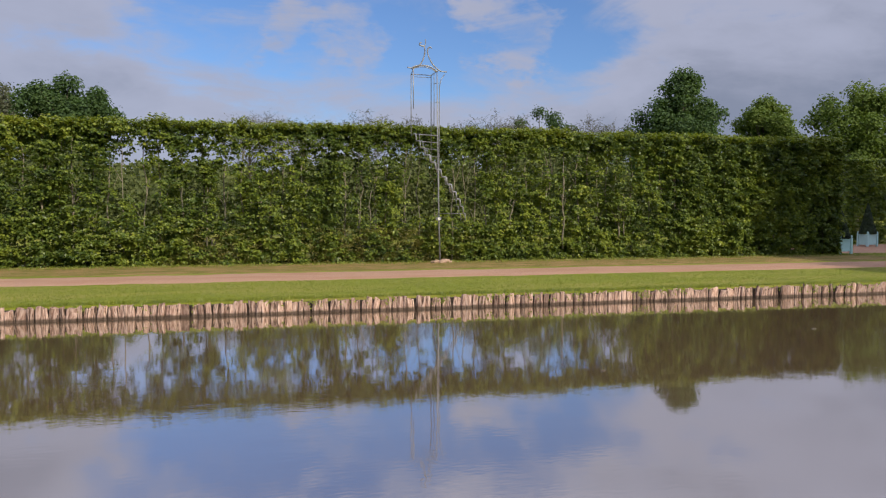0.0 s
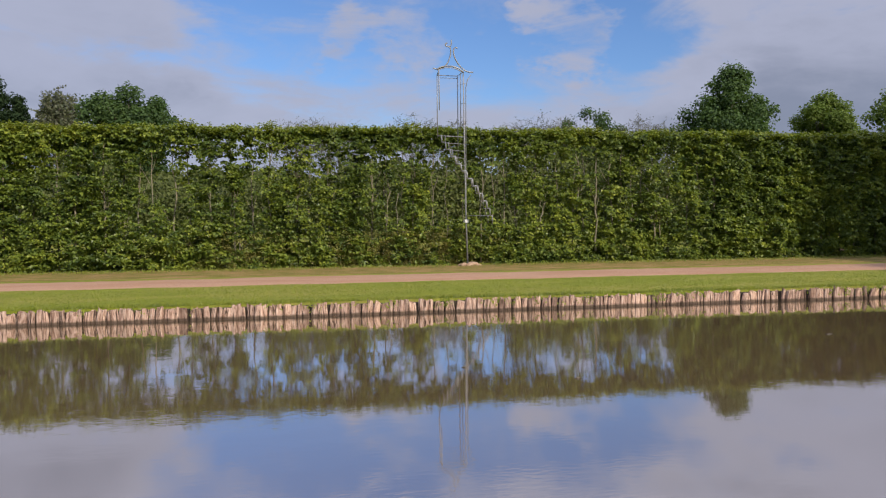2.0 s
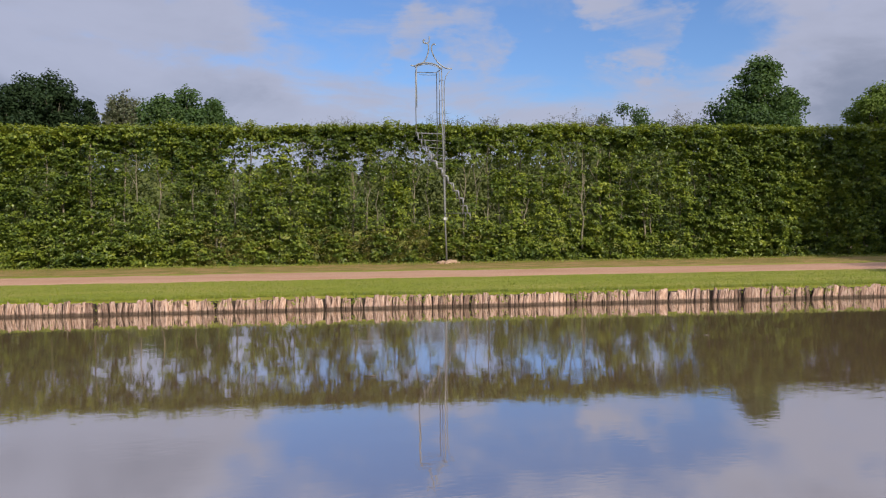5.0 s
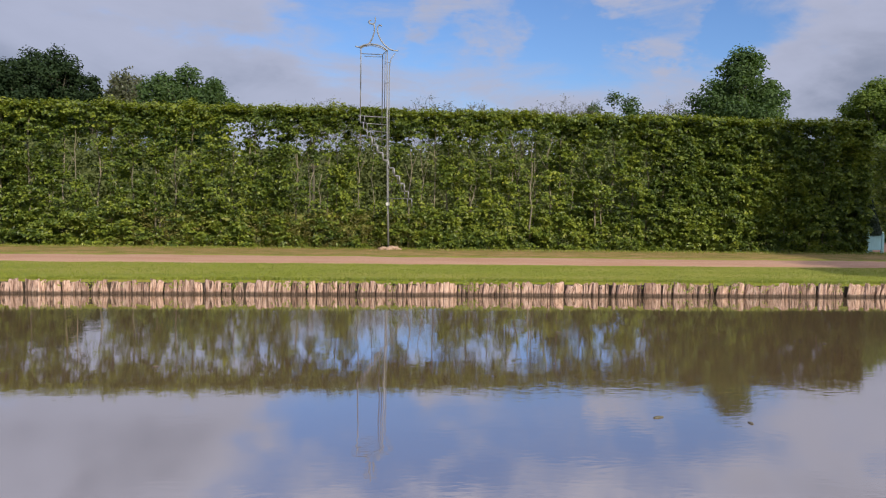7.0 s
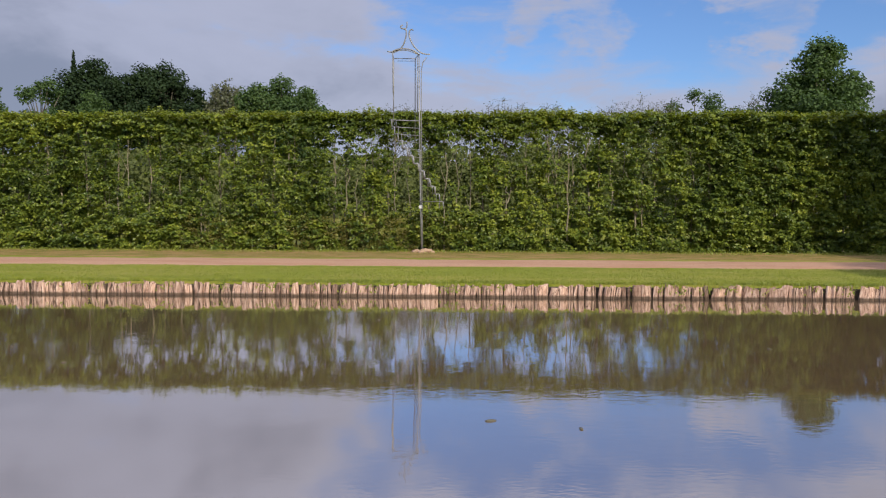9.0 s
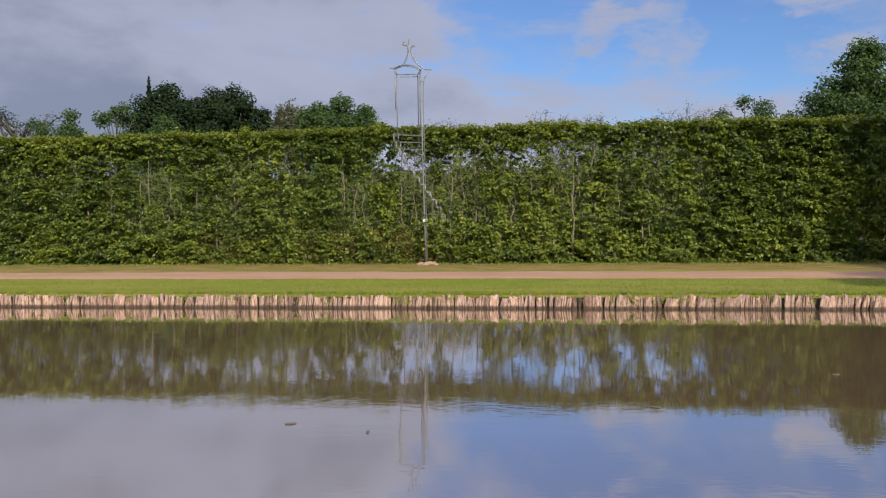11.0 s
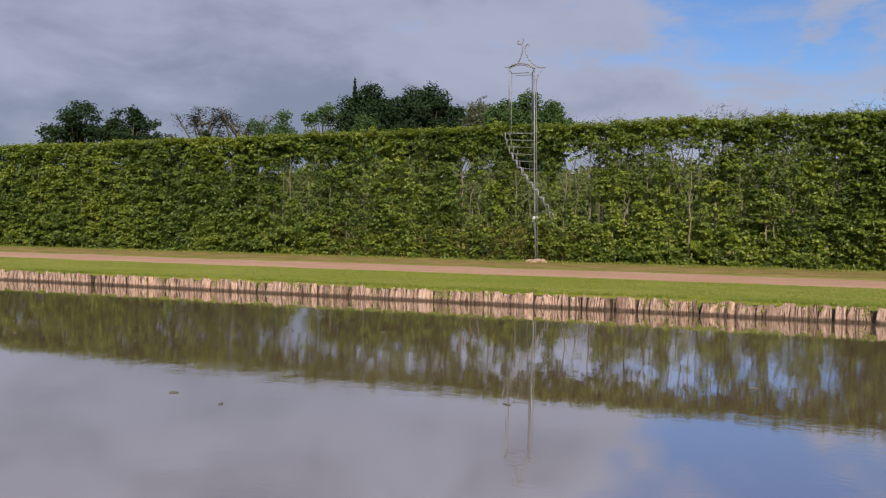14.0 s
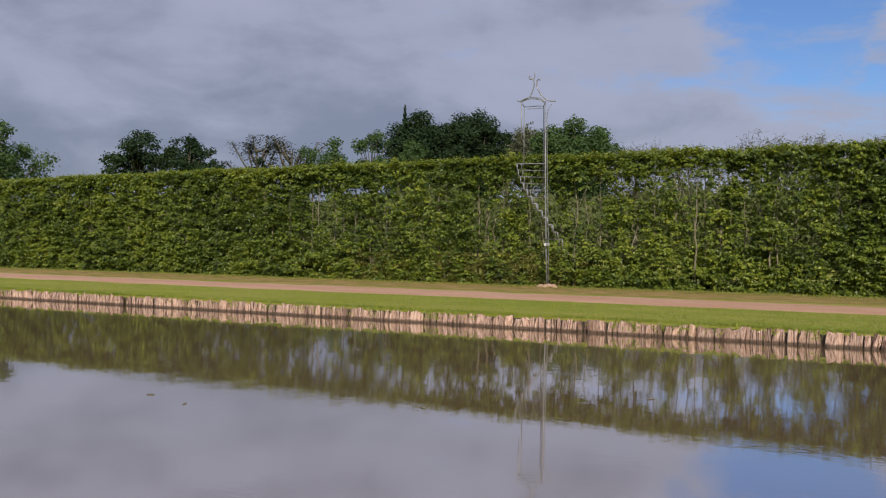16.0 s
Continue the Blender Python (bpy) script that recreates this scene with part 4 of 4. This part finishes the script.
# ---------------------------------------------------------------- lawn detail
lawn = tagged(empty("lawn_blades", (6, 17, 0.1)), "fine blades of mown grass on the lawn", "grass", kind="stuff")
LB = np.array(lawn.location)
g = np.random.default_rng(101)
bx = np.concatenate([g.uniform(-14, 24, 60000), g.uniform(-14, 24, 14000), g.uniform(-26, 30, 9000)])
by = np.concatenate([BANK + 0.02 + 5.0 * g.random(60000) ** 1.3, BANK + 0.0 + 0.2 * g.random(14000) ** 1.5, g.uniform(25.6, 26.8, 9000)])
hh = np.concatenate([g.uniform(0.012, 0.03, 60000), g.uniform(0.03, 0.10, 14000), g.uniform(0.03, 0.12, 9000)])
bz = np.array([ground_z(x, max(y, BANK)) for x, y in zip(bx, by)])
c = np.stack([bx, by, bz + hh * 0.4], axis=1)
m = len(bx)
v, f = leaves(c - LB, np.stack([g.normal(0, 0.6, m), -np.ones(m), g.normal(0.2, 0.3, m)], axis=1), np.stack([g.normal(0, 0.35, m), g.normal(-0.1, 0.35, m), np.ones(m)], axis=1), hh, 0.012 + 0.006 * g.random(m))
part_np("blades", v, f, GRASS_BLADE, lawn, kind="stuff")

# weeds and small plants growing between the stakes
g = np.random.default_rng(111)
cs = []
for k in range(46):
    x = g.uniform(-9, 21)
    q = int(g.integers(14, 60))
    cs.append(np.stack([x + g.normal(0, 0.10, q), 14.58 - 0.09 * g.random(q), 0.27 - 0.19 * g.random(q) ** 1.4], axis=1))
c = np.concatenate(cs)
m = len(c)
weeds = tagged(empty("bank_weeds", (6, 14.5, 0.2)), "small green weeds growing between the timber stakes", "weeds", kind="stuff")
L = g.uniform(0.03, 0.075, m)
v, f = leaves(c - np.array(weeds.location), np.array([0, -1, 0.5]) + g.normal(0, 0.5, (m, 3)), np.array([0, -0.2, -0.6]) + g.normal(0, 0.6, (m, 3)), L, L * 0.5)
part_np("foliage", v, f, GRASS_BLADE, weeds, kind="stuff")

# bits floating on the pond
g = random.Random(140)
for k, (fx, fy) in enumerate([(8.9, 6.2), (9.6, 6.0), (12.4, 9.5), (7.4, 11.6), (12.0, 7.0), (4.3, 8.3), (14.1, 8.6), (3.2, 9.2), (9.1, 10.4)]):
    ln = g.uniform(0.025, 0.06)
    bm = bmesh.new()
    bmesh.ops.create_icosphere(bm, subdivisions=2, radius=1.0)
    for v_ in bm.verts:
        v_.co *= 1 + 0.3 * fnoise(v_.co.x * 2 + k * 5, v_.co.y * 2)
        v_.co = Vector((v_.co.x * ln, v_.co.y * ln * 0.45, v_.co.z * 0.008))
    ob = tagged(part("floating_leaf", bm, BARK, smooth=True), "dead brown leaf floating on the pond", "leaf", "floating leaves")
    ob.matrix_basis = pose(fx, fy, 0.004, 0, 0, g.uniform(0, 180))

# ---------------------------------------------------------------- timber bank
bm = bmesh.new()
box(bm, -60, 29.9, 14.60, 14.685, -0.6, 0.20)
bank = tagged(part("timber_bank", bm, SOIL), "pond bank of upright weathered split timber stakes", "revetment", kind="structure")


def stake_mesh(seed):
    """One split log: rough, grooved, its top uneven. 1 m wide unit, scaled when placed."""
    g = random.Random(seed)
    sides, rings = 12, 5
    v, f = [], []
    groove = [g.uniform(-0.16, 0.08) for _ in range(sides)]
    split = g.randrange(sides)
    zs = [-0.5, -0.1, 0.05, 0.2, 0.29]
    bend = g.uniform(-0.06, 0.06)
    cut = g.uniform(-0.022, 0.022)
    for k, z in enumerate(zs):
        for j in range(sides):
            a = 2 * math.pi * j / sides
            r = 0.5 * (1 + groove[j] + 0.05 * fnoise(j * 1.3 + seed, k * 0.8))
            if j == split or j == (split + 5) % sides:
                r *= 0.78
            if k == rings - 1:
                r *= 0.93
            x = max(-0.5, min(0.5, math.copysign(abs(math.cos(a)) ** 0.6, math.cos(a)) * r))
            y = math.copysign(abs(math.sin(a)) ** 0.75, math.sin(a)) * r * 0.8
            dz = g.uniform(-0.03, 0.02) if k == rings - 1 else 0
            v.append((x + bend * k * 0.3, y, z + dz + (cut * x * 1.6 if k == rings - 1 else 0)))
    for k in range(rings - 1):
        for j in range(sides):
            i = (j + 1) % sides
            f.append((k * sides + j, k * sides + i, (k + 1) * sides + i, (k + 1) * sides + j))
    t = (rings - 1) * sides
    c = len(v)
    v.append((bend * 1.3, 0, 0.285))
    for j in range(0, sides, 2):
        f.append((c, t + j, t + (j + 1) % sides, t + (j + 2) % sides))
    return mesh_of("stake", v, f, TIMBER, smooth=False)


stakes = [stake_mesh(300 + k) for k in range(18)]
g = random.Random(55)
far = []
x = -29.0
while x < 29.8:
    wd = g.choice([0.065, 0.08, 0.09, 0.10, 0.11, 0.12, 0.14, 0.17]) * g.uniform(0.9, 1.12)
    me = g.choice(stakes)
    tall = g.uniform(-0.09, -0.03)
    at = Matrix.LocRotScale((x + wd / 2, 14.55 + g.uniform(-0.03, 0.02), tall), Euler((g.gauss(-0.02, 0.05), g.gauss(0.04, 0.08), g.uniform(-0.25, 0.25))), (wd * 1.12, g.uniform(0.07, 0.11), 1.0))
    if -8.3 < x < 20.5:
        ob = new("stake", me)
        ob.parent = bank
        ob.matrix_basis = at
    else:
        co = np.array([at @ v_.co for v_ in me.vertices])
        far.append((co, np.array([p_.vertices[:] for p_ in me.polygons])))
    x += wd + (g.uniform(0.0, 0.012) if g.random() < 0.80 else g.uniform(0.015, 0.05))
v, f = join(far)
part_np("stake_rows", v, f, FAR_TIMBER, bank, kind="stuff")
